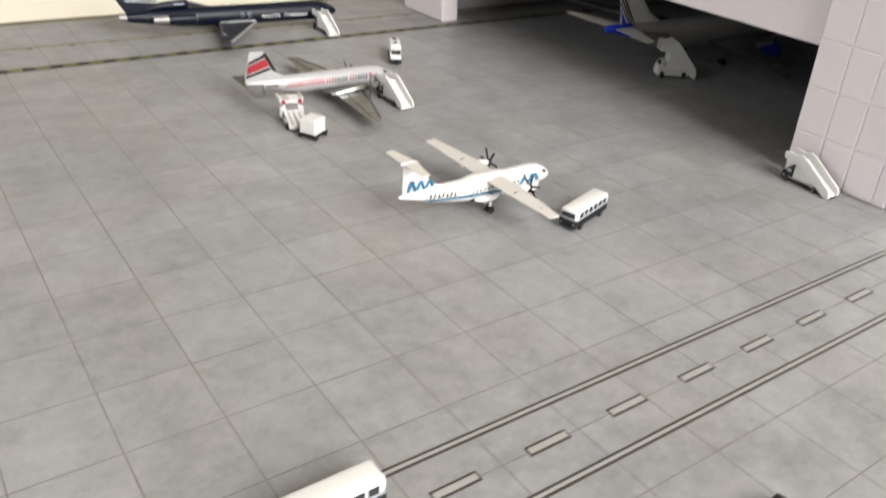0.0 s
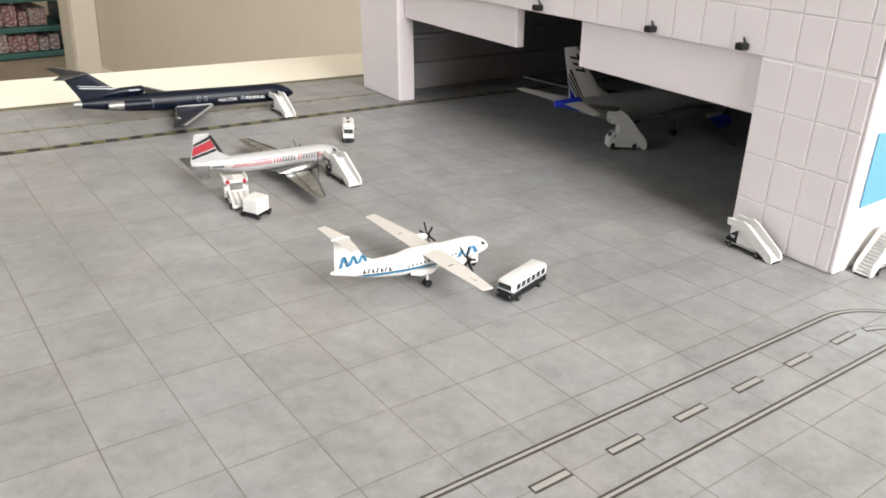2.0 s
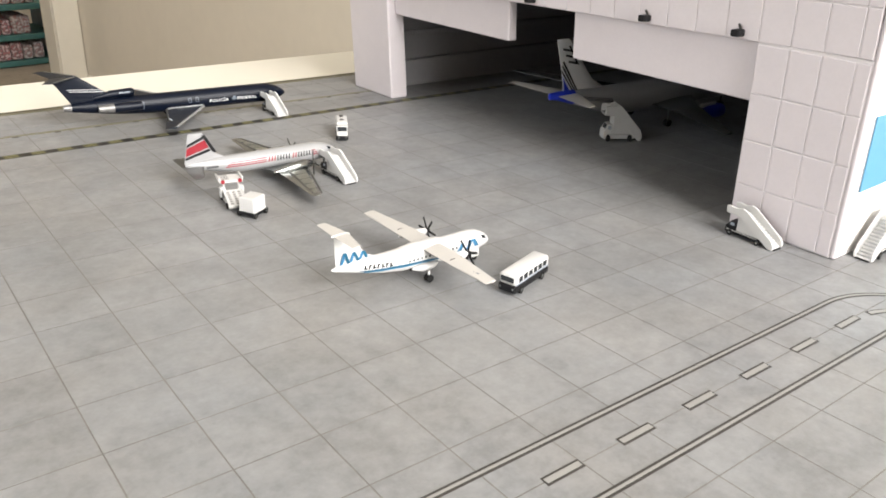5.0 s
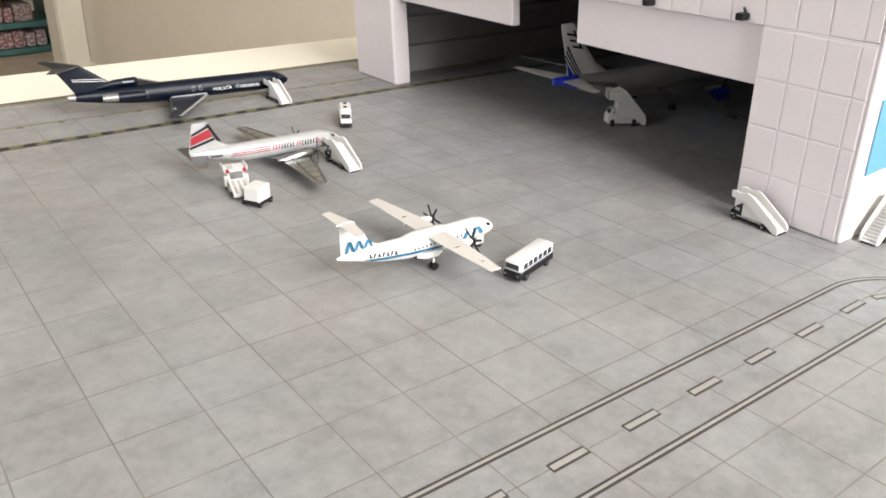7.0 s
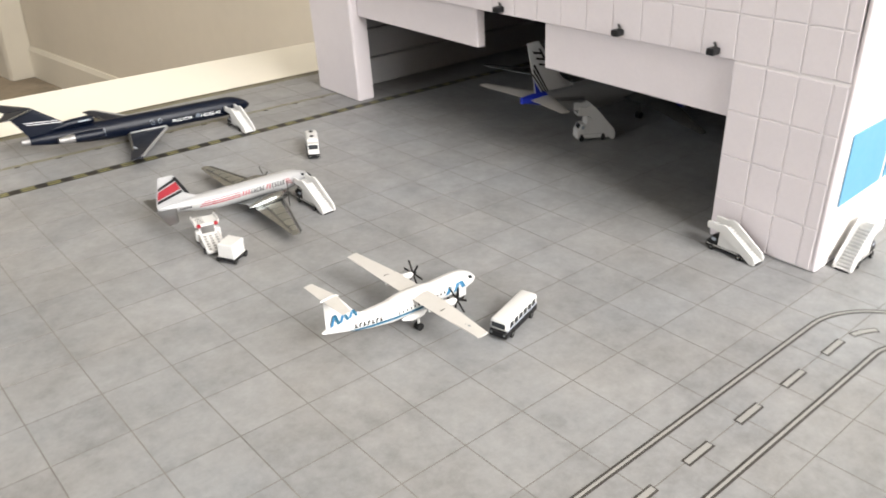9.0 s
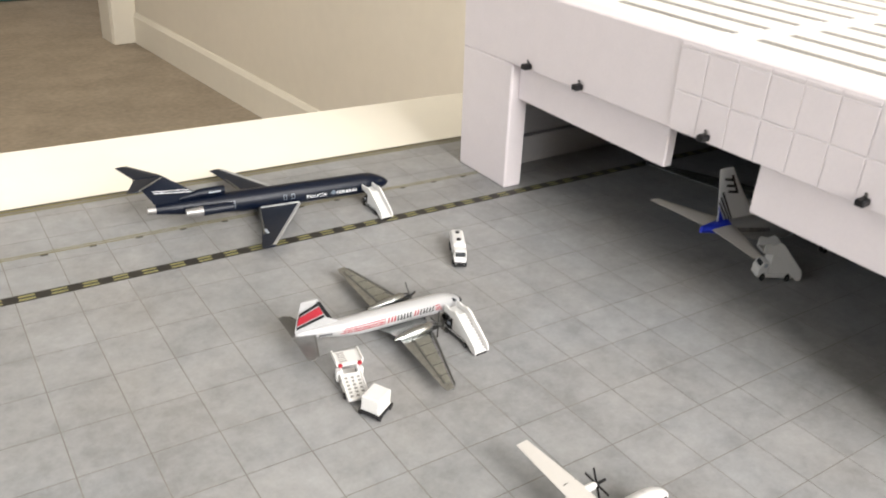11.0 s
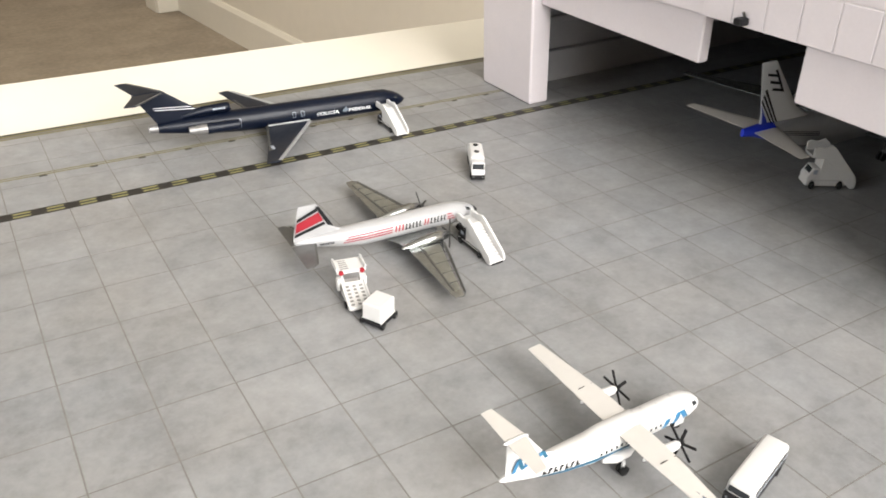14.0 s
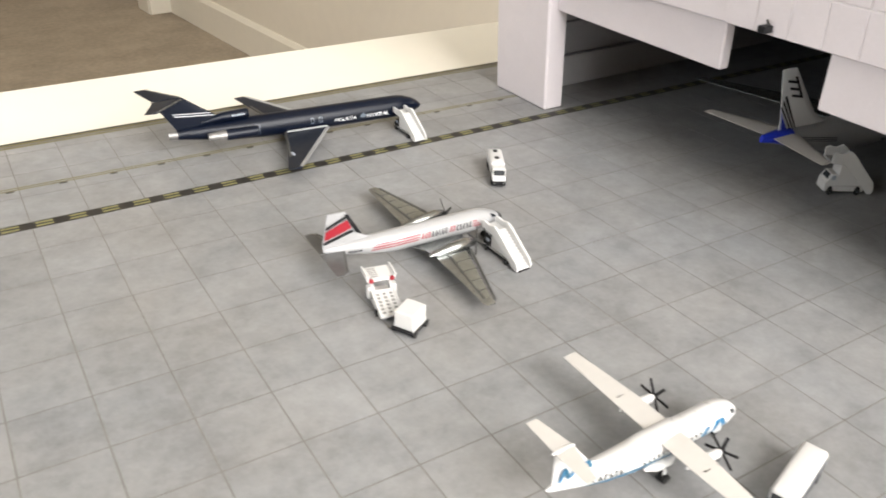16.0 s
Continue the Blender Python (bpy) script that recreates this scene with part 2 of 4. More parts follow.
def decal(rings, quads, side=-1, nx=8, nz=3, lift=0.07, bm=None):
    """Printed quads, corners (x, z) in order, laid on a hull's side."""
    bm = bm or bmesh.new()
    for q in quads:
        g = []
        for i in range(nx + 1):
            u, row = i / nx, []
            for j in range(nz + 1):
                v = j / nz
                x = (1 - v) * ((1 - u) * q[0][0] + u * q[1][0]) + v * ((1 - u) * q[3][0] + u * q[2][0])
                z = (1 - v) * ((1 - u) * q[0][1] + u * q[1][1]) + v * ((1 - u) * q[3][1] + u * q[2][1])
                row.append(bm.verts.new(on_hull(rings, x, z, side, lift)))
            g.append(row)
        for i in range(nx):
            for j in range(nz):
                bm.faces.new((g[i][j], g[i + 1][j], g[i + 1][j + 1], g[i][j + 1]))
    return bm


def rect(x0, x1, z0, z1, slant=0.0):
    return ((x0, z0), (x1, z0), (x1 + slant, z1), (x0 + slant, z1))


def flat_quads(quads, y, bm=None):
    """Thin printed plates of (x, z) corners, standing at y."""
    bm = bm or bmesh.new()
    for q in quads:
        prism(q, y - 0.03, y + 0.03, bm)
    return bm


def text_mesh(words, size, place, bold=0.0):
    """Lettering in the built-in font; place(u, v) gives the spot for every point."""
    cu = bpy.data.curves.new("lettering", "FONT")
    cu.body, cu.size, cu.resolution_u, cu.offset = words, size, 2, bold
    ob = bpy.data.objects.new("lettering", cu)
    scene.collection.objects.link(ob)
    me = bpy.data.meshes.new_from_object(ob.evaluated_get(bpy.context.evaluated_depsgraph_get()))
    bpy.data.objects.remove(ob)
    bm = bmesh.new()
    bm.from_mesh(me)
    bmesh.ops.triangulate(bm, faces=bm.faces)
    for v in bm.verts:
        v.co = Vector(place(v.co.x, v.co.y))
    return bm


def strip(pts, width, z, thick=0.06, bm=None):
    """A painted line of given width along plan points."""
    bm = bm or bmesh.new()
    left, right = [], []
    for i, p in enumerate(pts):
        a, b = Vector(pts[max(0, i - 1)]), Vector(pts[min(len(pts) - 1, i + 1)])
        d = (b - a).normalized()
        o = Vector((-d.y, d.x)) * width / 2
        left.append(Vector(p) + o)
        right.append(Vector(p) - o)
    rows = [[bm.verts.new((p.x, p.y, h)) for h in (z, z + thick) for p in pair] for pair in zip(left, right)]
    for a, b in zip(rows, rows[1:]):
        for m, n in ((0, 1), (1, 3), (3, 2), (2, 0)):
            bm.faces.new((a[m], a[n], b[n], b[m]))
    for r in (rows[0], rows[-1]):
        bm.faces.new((r[0], r[1], r[3], r[2]))
    return bm


# ---- the room ----
def wall_piece(name, x0, x1, y0, y1, z0, z1, mat=WALL):
    return tagged(link(name, box(x0, x1, y0, y1, z0, z1), mat), kind="structure")


floor = tagged(link("floor", box(WEST - 100, EAST + 900, SOUTH - 100, NORTH + 1700, FLOOR - 40, FLOOR), CARPET), "short-pile brown carpet floor of the room", "floor", kind="structure")
tagged(link("ceiling", box(WEST - 100, EAST + 900, SOUTH - 100, NORTH + 1700, CEIL, CEIL + 40), CEILING), "plain white ceiling", "ceiling", kind="structure")
tagged(wall_piece("wall_east", EAST, EAST + 100, SOUTH - 100, NORTH, FLOOR, CEIL), "beige painted wall beside the table", "wall")
we = thing("wall_west", "beige painted wall with an added window opening", "wall", kind="structure")
part("panel", box(WEST - 100, WEST, WWIN[1], NORTH + 1700, FLOOR, CEIL), WALL, we)
part("panel", box(WEST - 100, WEST, SOUTH - 100, WWIN[0], FLOOR, CEIL), WALL, we)
part("panel", box(WEST - 100, WEST, WWIN[0], WWIN[1], FLOOR, WWIN[2]), WALL, we)
part("panel", box(WEST - 100, WEST, WWIN[0], WWIN[1], WWIN[3], CEIL), WALL, we)
# frame and sill added to go with the west fill
fill_win = thing("window_2", "white framed window added around the side fill light", "window", kind="structure")
for y in (WWIN[0], (WWIN[0] + WWIN[1]) / 2 - 25, WWIN[1] - 50):
    part("window_frame", box(WEST - 80, WEST - 30, y, y + 50, WWIN[2], WWIN[3], 4), TRIM, fill_win)
part("window_sill", box(WEST - 30, WEST + 25, WWIN[0] - 40, WWIN[1] + 40, WWIN[2] - 25, WWIN[2] - 1, 4), TRIM, fill_win)
ws = thing("wall_south", "beige painted wall with a wide window", "wall", kind="structure")
part("panel", box(WEST, WIN[0], SOUTH - 100, SOUTH, FLOOR, CEIL), WALL, ws)
part("panel", box(WIN[1], EAST, SOUTH - 100, SOUTH, FLOOR, CEIL), WALL, ws)
part("panel", box(WIN[0], WIN[1], SOUTH - 100, SOUTH, FLOOR, WIN[2]), WALL, ws)
part("panel", box(WIN[0], WIN[1], SOUTH - 100, SOUTH, WIN[3], CEIL), WALL, ws)
DOOR = (280, 1160)  # doorway in the north wall
wn_ = thing("wall_north", "beige painted wall with a doorway", "wall", kind="structure")
part("panel", box(WEST, DOOR[0], NORTH, NORTH + 100, FLOOR, CEIL), WALL, wn_)
part("panel", box(DOOR[1], EAST + 100, NORTH, NORTH + 100, FLOOR, CEIL), WALL, wn_)
part("panel", box(DOOR[0], DOOR[1], NORTH, NORTH + 100, FLOOR + 2030, CEIL), WALL, wn_)
tagged(wall_piece("wall_hall_north", WEST, EAST + 900, NORTH + 1600, NORTH + 1700, FLOOR, CEIL), "beige painted hallway wall", "wall")
tagged(wall_piece("wall_hall_east", EAST + 800, EAST + 900, NORTH + 100, NORTH + 1600, FLOOR, CEIL), "beige painted hallway wall", "wall")
base = thing("baseboard", "cream painted skirting board along the wall", "baseboard", kind="structure")
part("board", prism([(EAST - 14, FLOOR), (EAST, FLOOR), (EAST, FLOOR + 116), (EAST - 6, FLOOR + 116), (EAST - 14, FLOOR + 102)], SOUTH, NORTH - 16), TRIM, base)
casing = thing("door_casing", "cream painted wooden door casing", "door casing", kind="structure")
part("jamb", box(DOOR[1] - 12, DOOR[1] + 80, NORTH - 16, NORTH - 1, FLOOR, FLOOR + 2100, 3), TRIM, casing)
part("jamb", box(DOOR[1] - 14, DOOR[1] - 1, NORTH, NORTH + 102, FLOOR, FLOOR + 2030, 2), TRIM, casing)
part("jamb", box(DOOR[0] - 80, DOOR[0] + 12, NORTH - 16, NORTH - 1, FLOOR, FLOOR + 2100, 3), TRIM, casing)
part("head", box(DOOR[0] - 80, DOOR[1] + 80, NORTH - 18, NORTH - 17, FLOOR + 2030, FLOOR + 2105), TRIM, casing)
win = thing("window_1", "white framed window letting in daylight", "window", kind="structure")
for x in (WIN[0], (WIN[0] + WIN[1]) / 2 - 25, WIN[1] - 50):
    part("window_frame", box(x, x + 50, SOUTH - 80, SOUTH - 30, WIN[2], WIN[3], 4), TRIM, win)
part("window_sill", box(WIN[0] - 40, WIN[1] + 40, SOUTH - 30, SOUTH + 25, WIN[2] - 25, WIN[2] - 1, 4), TRIM, win)

# low shelf with coloured boxes in the hallway, seen past the door casing
shelf = thing("low_shelf", "teal painted low shelf on the hallway carpet", "shelf", 900, NORTH + 820, 0, FLOOR)
for z in (4, 118, 250):
    part("board", box(-700, 560, -30, 260, z, z + 24, 3), paint("teal_board_%d" % z, (0.05, 0.15, 0.13), 0.6, vary=0.2, scale=40), shelf)
for x in (-700, 542):
    part("upright", box(x, x + 18, -28, 258, 0, 290, 2), TEAL, shelf)
rng = random.Random(4)


def packaging(name, colors, scale):
    """Printed cardboard in broken patches of a few colours."""
    m, n, l, b = nodes_of(name)
    co, t, ramp = n.new("ShaderNodeTexCoord"), n.new("ShaderNodeTexNoise"), n.new("ShaderNodeValToRGB")
    t.inputs["Scale"].default_value, t.inputs["Detail"].default_value = scale, 2
    ramp.color_ramp.interpolation = "LINEAR"
    for k, c in enumerate(colors):
        e = ramp.color_ramp.elements[k] if k < 2 else ramp.color_ramp.elements.new(0.5)
        e.color = (*c, 1)
    for k, e in enumerate(ramp.color_ramp.elements):
        e.position = (0.0, 0.43, 0.52, 0.6)[k]
    l.new(co.outputs["Object"], t.inputs["Vector"])
    l.new(t.outputs["Fac"], ramp.inputs["Fac"])
    l.new(ramp.outputs["Color"], b.inputs["Base Color"])
    b.inputs["Roughness"].default_value = 0.6
    return m


tones = [packaging("package_%d" % i, c, 60 + 14 * i) for i, c in enumerate((((0.30, 0.09, 0.08), (0.58, 0.40, 0.37), (0.66, 0.62, 0.58), (0.15, 0.06, 0.06)), ((0.60, 0.55, 0.51), (0.45, 0.16, 0.15), (0.60, 0.42, 0.39), (0.10, 0.06, 0.06)), ((0.13, 0.07, 0.06), (0.35, 0.12, 0.11), (0.55, 0.45, 0.40), (0.22, 0.20, 0.19))))]
for z, h in ((28, 84), (142, 102), (274, 110)):
    x = -670
    while x < 450:
        w = rng.uniform(30, 80)
        ob = link("storage_box", box(-w / 2, w / 2, 0, 200, 0, h * rng.uniform(0.6, 1), 5), rng.choice(tones))
        ob.location = ((900 + x + w / 2) * MM, (NORTH + 820) * MM, (FLOOR + z) * MM)
        tagged(ob, "small coloured box standing on the teal shelf", "box", "boxes on the shelf")
        x += w + rng.uniform(2, 8)

for ob in [o for o in scene.objects if o.parent is None and o.type in {"MESH", "EMPTY"}]:
    ob.matrix_basis = ROOM @ ob.matrix_basis

# ---- the table ----
table = thing("table", "low cream painted table with a wide top", "table", 0, 0, 0, FLOOR)
T0 = -FLOOR - 2.5
part("tabletop", prism([(-760, -480), (545, -480), (545, 473), (-760, 467)], T0 - 30, T0, axis="z", bevel=1.5), TABLE, table)
for x, y in ((-700, -420), (480, -420), (480, 410), (-700, 405)):
    part("leg", box(x - 28, x + 28, y - 28, y + 28, 0, T0 - 30, 3), TABLE, table)

# ---- the airport mat: a printed board of concrete slabs ----
mat = thing("airport_mat", "printed airport apron board of grey concrete slabs lying on the table", "play mat")
part("board", prism([(-420, -300), (470, -300), (470, 401.5), (-420, 402.5)], -2.5, -0.05, axis="z", bevel=0.3), JOINT, mat)


def grid_point(u, v):
    """Plan place of a slab corner, counted from the corner at (131, 181)."""
    return 130.8 - 0.59 * v + u * (18.99 - 0.107 * v), 181.5 + 18.86 * v - u * (0.2 + 0.021 * v)


# road edge and centre lines
RC = (227.3, 46.7)


def road(offset, z, width, x0=-330):
    arc = [(RC[0] + (20.3 + offset) * math.sin(a), RC[1] + (20.3 + offset) * math.cos(a)) for a in [radians(d) for d in range(0, 91, 6)]]
    return strip([(x0, 67.2 + offset + 0.006 * (225 - x0))] + arc + [(arc[-1][0], -290)], width, z)


for off in (10.0, -8.9):
    part("road_edge_line", road(off, 0.02, 2.05), LINE_DARK, mat, "dark outline of the road edge")
    part("road_edge_stripe", road(off, 0.10, 0.72), LINE_WHITE, mat, "pale road edge stripe")
for k in range(-19, 6):
    x = 104.0 + 22.3 * k
    if x > 216:
        continue
    y = 67.4 + 0.0095 * (215 - x)
    part("road_dash_outline", box(x, x + 10.6, y - 1.3, y + 1.3, 0.02, 0.08), LINE_DARK, mat)
    part("road_dash", box(x + 0.4, x + 10.2, y - 0.7, y + 0.7, 0.10, 0.16), LINE_WHITE, mat)
for a0 in (10, 70):
    for w, z, m_, n_ in ((2.3, 0.02, LINE_DARK, "road_dash_outline"), (1.4, 0.10, LINE_WHITE, "road_dash")):
        e = 0 if w > 2 else 1.2
        part(n_, strip([(RC[0] + 20.2 * math.sin(radians(a)), RC[1] + 20.2 * math.cos(radians(a))) for a in np.linspace(a0 + e, a0 + 27 - e, 9)], w, z), m_, mat)


def safety_y(x):
    return 331.5


part("safety_line", strip([(-420, safety_y(-420)), (470, safety_y(470))], 4.6, 0.02), LINE_BLACK, mat, "black apron safety line")
for k in range(-42, 42):
    x = 26.5 + 10.22 * k
    for o in (-1.0, 1.0):
        part("yellow_dash", strip([(x, safety_y(x) + o), (x + 5.3, safety_y(x + 5.3) + o)], 0.8, 0.10), LINE_YELLOW, mat)


def stand_y(x):
    return 360.5 - 0.0133 * (x - 34)


for o in (-0.75, 0.75):
    part("stand_line", strip([(-420, stand_y(-420) + o), (256, stand_y(256) + o)], 0.55, 0.02), OLIVE, mat, "thin olive stand line")
for k in range(-25, 13):
    x = 32.5 + 17.1 * k
    part("stand_mark", box(x - 1.3, x + 1.3, stand_y(x) - 2.3, stand_y(x) - 1.1, 0.02, 0.08), LINE_DARK, mat)
for o, w in ((-2.2, 1.1), (-5.0, 0.9)):
    part("edge_line", strip([(-420, 402.5 + o), (470, 401.5 + o)], w, 0.02), OLIVE, mat, "olive edge line")
part("edge_band", strip([(-420, 402.5 - 0.7), (470, 401.5 - 0.7)], 1.2, 0.02), LINE_DARK, mat)

# ---- the hangar building ----
FX, TOP = 256.0, 98.0
Y0, Y1 = 92.2, 372.5       # ends of the facade
OP0, OP1, HEAD = 130.0, 336.6, 65.1
BACK = 455.0
LEAN = 0.075
hangar = thing("hangar_building", "mauve-grey model hangar with pale tiled front and two half-raised doors", "model building")
hangar.matrix_basis = pose(0.2574, 0.0924, 0, 0, 0, 2.17) @ pose(-FX * MM, -Y0 * MM, 0)
part("front_pillar", box(FX, FX + 12, Y0 + 0.5, OP0, 0, HEAD, 0.3), GROUT, hangar)
part("front_pillar", box(FX + 0.03, FX + 10.5, OP1, Y1, 0, HEAD - 4.2, 0.7), BUILDING, hangar)
part("front_header", prism([(Y0 + 0.5, HEAD), (Y1, HEAD), (Y1, TOP - 12), (Y1 - 12, TOP), (Y0 + 2, TOP)], FX, FX + 12, axis="x", bevel=0.6), BUILDING, hangar)
part("door_panel", box(FX + 4.5, FX + 9.5, 251.3, OP1, 44.6, TOP - 14, 0.5), BUILDING, hangar, "half-raised plain mauve hangar door")
part("door_panel", box(FX + 2, FX + 8, OP0, 211.3, 44.6, TOP - 14, 0.5), BUILDING, hangar, "half-raised plain mauve hangar door")
part("side_wall", box(FX + 12, BACK, 360, Y1, 0, TOP - 18, 0.5), INSIDE_LIT, hangar)
part("side_wall", box(FX + 12, BACK, Y0 + 0.5, Y0 + 10, 0, TOP - 4, 0.5), ROOF, hangar, "white hangar side wall")
part("wall_ledge", box(FX + 12, BACK - 8, 356.5, 360, 0, 15, 0.4), INSIDE_LIT, hangar)
part("wall_ledge", box(FX + 12, BACK - 8, 357.5, 360, 28, 31, 0.4), INSIDE_LIT, hangar)
part("back_wall", box(BACK, BACK + 8, Y0, Y1, 0, TOP - 12, 0.5), INSIDE_SHADE, hangar)
part("roof_panel", box(FX + 12, BACK + 8, Y0 + 0.5, Y1 - 12, TOP - 4, TOP - 0.6, 0.5), ROOF, hangar, "white roof panel")
part("roof_slope", prism([(Y1 - 12, TOP - 0.6), (Y1, TOP - 12), (Y1 - 4, TOP - 12), (Y1 - 14, TOP - 3.5)], FX + 12, BACK + 8, axis="x"), ROOF, hangar)
# dark sheets added to cut bounced light and deepen the shade indoors
part("roof_lining", box(FX + 12.2, BACK - 0.2, Y0 + 10.6, Y1 - 15, TOP - 6.5, TOP - 4.1), INSIDE_SHADE, hangar, "added dark sheet deepening the shade under the roof")
part("wall_lining", box(FX + 12.2, BACK - 0.2, Y0 + 10.1, Y0 + 11.2, 0.2, TOP - 6.6), INSIDE_SHADE, hangar, "added dark sheet deepening the shade along the wall")
part("pillar_lining", box(FX + 12.1, FX + 13, Y0 + 11.3, OP0 - 0.4, 0.2, TOP - 7), INSIDE_SHADE, hangar)
for y0, y1 in ((112, 170), (180, 238), (248, 304), (314, 352)):
    for k in range(8):
        x = 272 + 20 * k
        part("roof_slot", prism([(x, TOP - 0.55), (x + 9, TOP - 0.55), (x + 9, TOP - 0.4), (x + 6.5, TOP - 0.15), (x + 2.5, TOP - 0.15), (x, TOP - 0.4)], y0, y1), ROOF, hangar)
        # grey strip lying on the roof: the slot's shade put in as colour
        part("roof_groove", box(x + 10, x + 14.5, y0, y1, TOP - 0.58, TOP - 0.42), SLOT, hangar)
part("joint_backing", box(FX - 0.05, FX + 1, Y0 + 1.2, 249, HEAD + 0.4, TOP - 2), GROUT, hangar, "pale joints between the tiles")
part("joint_backing", box(FX - 0.05, FX + 1, Y0 + 1.2, OP0 - 0.5, 0.3, HEAD - 0.1), GROUT, hangar, "pale joints between the tiles")
# pale tiles standing proud of the facade's joints
ycuts = [Y0 + 0.8, 97.6, 108.2, 118.8] + [OP0 + 11.9 * k for k in range(0, 11)]
zcuts = [0.4, 15.9, 31.9, 48.0, HEAD - 0.95, HEAD, 80.0, 95.1, TOP - 1.0]
tile_cache = {}
for i in range(len(ycuts) - 1):
    for j in range(len(zcuts) - 1):
        a, b, c, d = ycuts[i], ycuts[i + 1], zcuts[j], zcuts[j + 1]
        if b - a < 1 or d - c < 1:
            continue
        if b > OP0 and d <= HEAD + 1:
            if a < OP0 - 1 and c < HEAD - 2:
                b = OP0
            else:
                continue
        if b > OP0 and c < HEAD + 1:
            c = max(c, HEAD)
        key = (round(b - a, 1), round(d - c, 1))
        if key not in tile_cache:
            ob = part("facade_tile", box(-0.4, 0, 0.2, b - a - 0.2, 0.2, d - c - 0.2, 0.2), BUILDING, hangar)
            tile_cache[key] = ob.data
        else:
            ob = new("facade_tile", tile_cache[key])
            ob.parent = hangar
        ob.location = ((FX - 0.004) * MM, a * MM, c * MM)
for y in (136.5, 174.0, 232.0, 294.0, 325.0):
    k = part("spotlight", box(FX - 4.6, FX - 0.3, y - 1.5, y + 1.5, 66.3, 68.6, 0.35), BLACK, hangar, "small dark spotlight knob")
    part("bracket", tube((FX - 0.6, y, 68.2), (FX - 2.0, y, 70.2), 0.45, 8), METAL_DARK, k)
# the header and roof sag a little towards the far end
SAG = pose(0, Y0 * MM, HEAD * MM, -0.95) @ pose(0, -Y0 * MM, -HEAD * MM)
for ob in list(hangar.children):
    if ob.location.z + min(v.co.z for v in ob.data.vertices) > (HEAD - 1) * MM:
        ob.matrix_basis = SAG @ ob.matrix_basis
# white side with pale blue glazing
part("corner_post", box(FX - 0.3, FX + 6, Y0 - 1.3, Y0 + 1.0, 0, TOP - 3, 1.1, seg=3), BUILDING, hangar, "rounded mauve corner", True)
part("side_cladding", box(FX + 5.9, BACK, Y0 - 1.2, Y0 + 0.4, 0.05, TOP - 6, 0.3), ROOF, hangar, "white outer cladding")
for x in (262, 298, 334, 370, 406):
    part("blue_panel", box(x, x + 33, Y0 - 1.7, Y0 - 1.25, 23, 48, 0.1), SKYBLUE, hangar, "pale blue glazed panel")

# the old card building leans a little forward over the apron
leaned = set()
for ob in hangar.children:
    for c in (ob, *ob.children):
        tile = c.name.startswith("facade_tile")
        if tile:
            c.location.x -= LEAN * c.location.z
        if c.data.name not in leaned:
            leaned.add(c.data.name)
            for v in c.data.vertices:
                v.co.x -= LEAN * (v.co.z if tile else (ob.matrix_basis @ v.co).z)


# ---- aircraft ----
def wheel_pair(parent, x, y, r=1.3, z_top=4.0, gap=0.7, strut=METAL):
    g = part("landing_gear", tube((x, y, r), (x, y, z_top), 0.4, 8), strut, parent)
    for s in (-1, 1):
        part("tyre", tube((x, y + s * gap - 0.4, r), (x, y + s * gap + 0.4, r), r, 14), RUBBER, g)


def propeller(parent, x, y, z, blades, length, turn=0.0, mat=BLACK):
    hub = part("propeller", loft([(x + 1.6, y, z, 0.12, 0.12), (x + 1.2, y, z, 0.5, 0.5), (x, y, z, 0.85, 0.85)], 10), mat, parent, smooth=True)
    for i in range(blades):
        a = turn + 2 * math.pi * i / blades
        bm = box(x + 0.25, x + 0.5, -0.38, 0.38, 0.4, length, 0.1)
        bmesh.ops.rotate(bm, cent=(x + 0.35, 0, 0), matrix=Matrix.Rotation(a, 3, "X"), verts=bm.verts)
        bmesh.ops.translate(bm, vec=(0, y, z), verts=bm.verts)
        part("blade", bm, mat, hub)


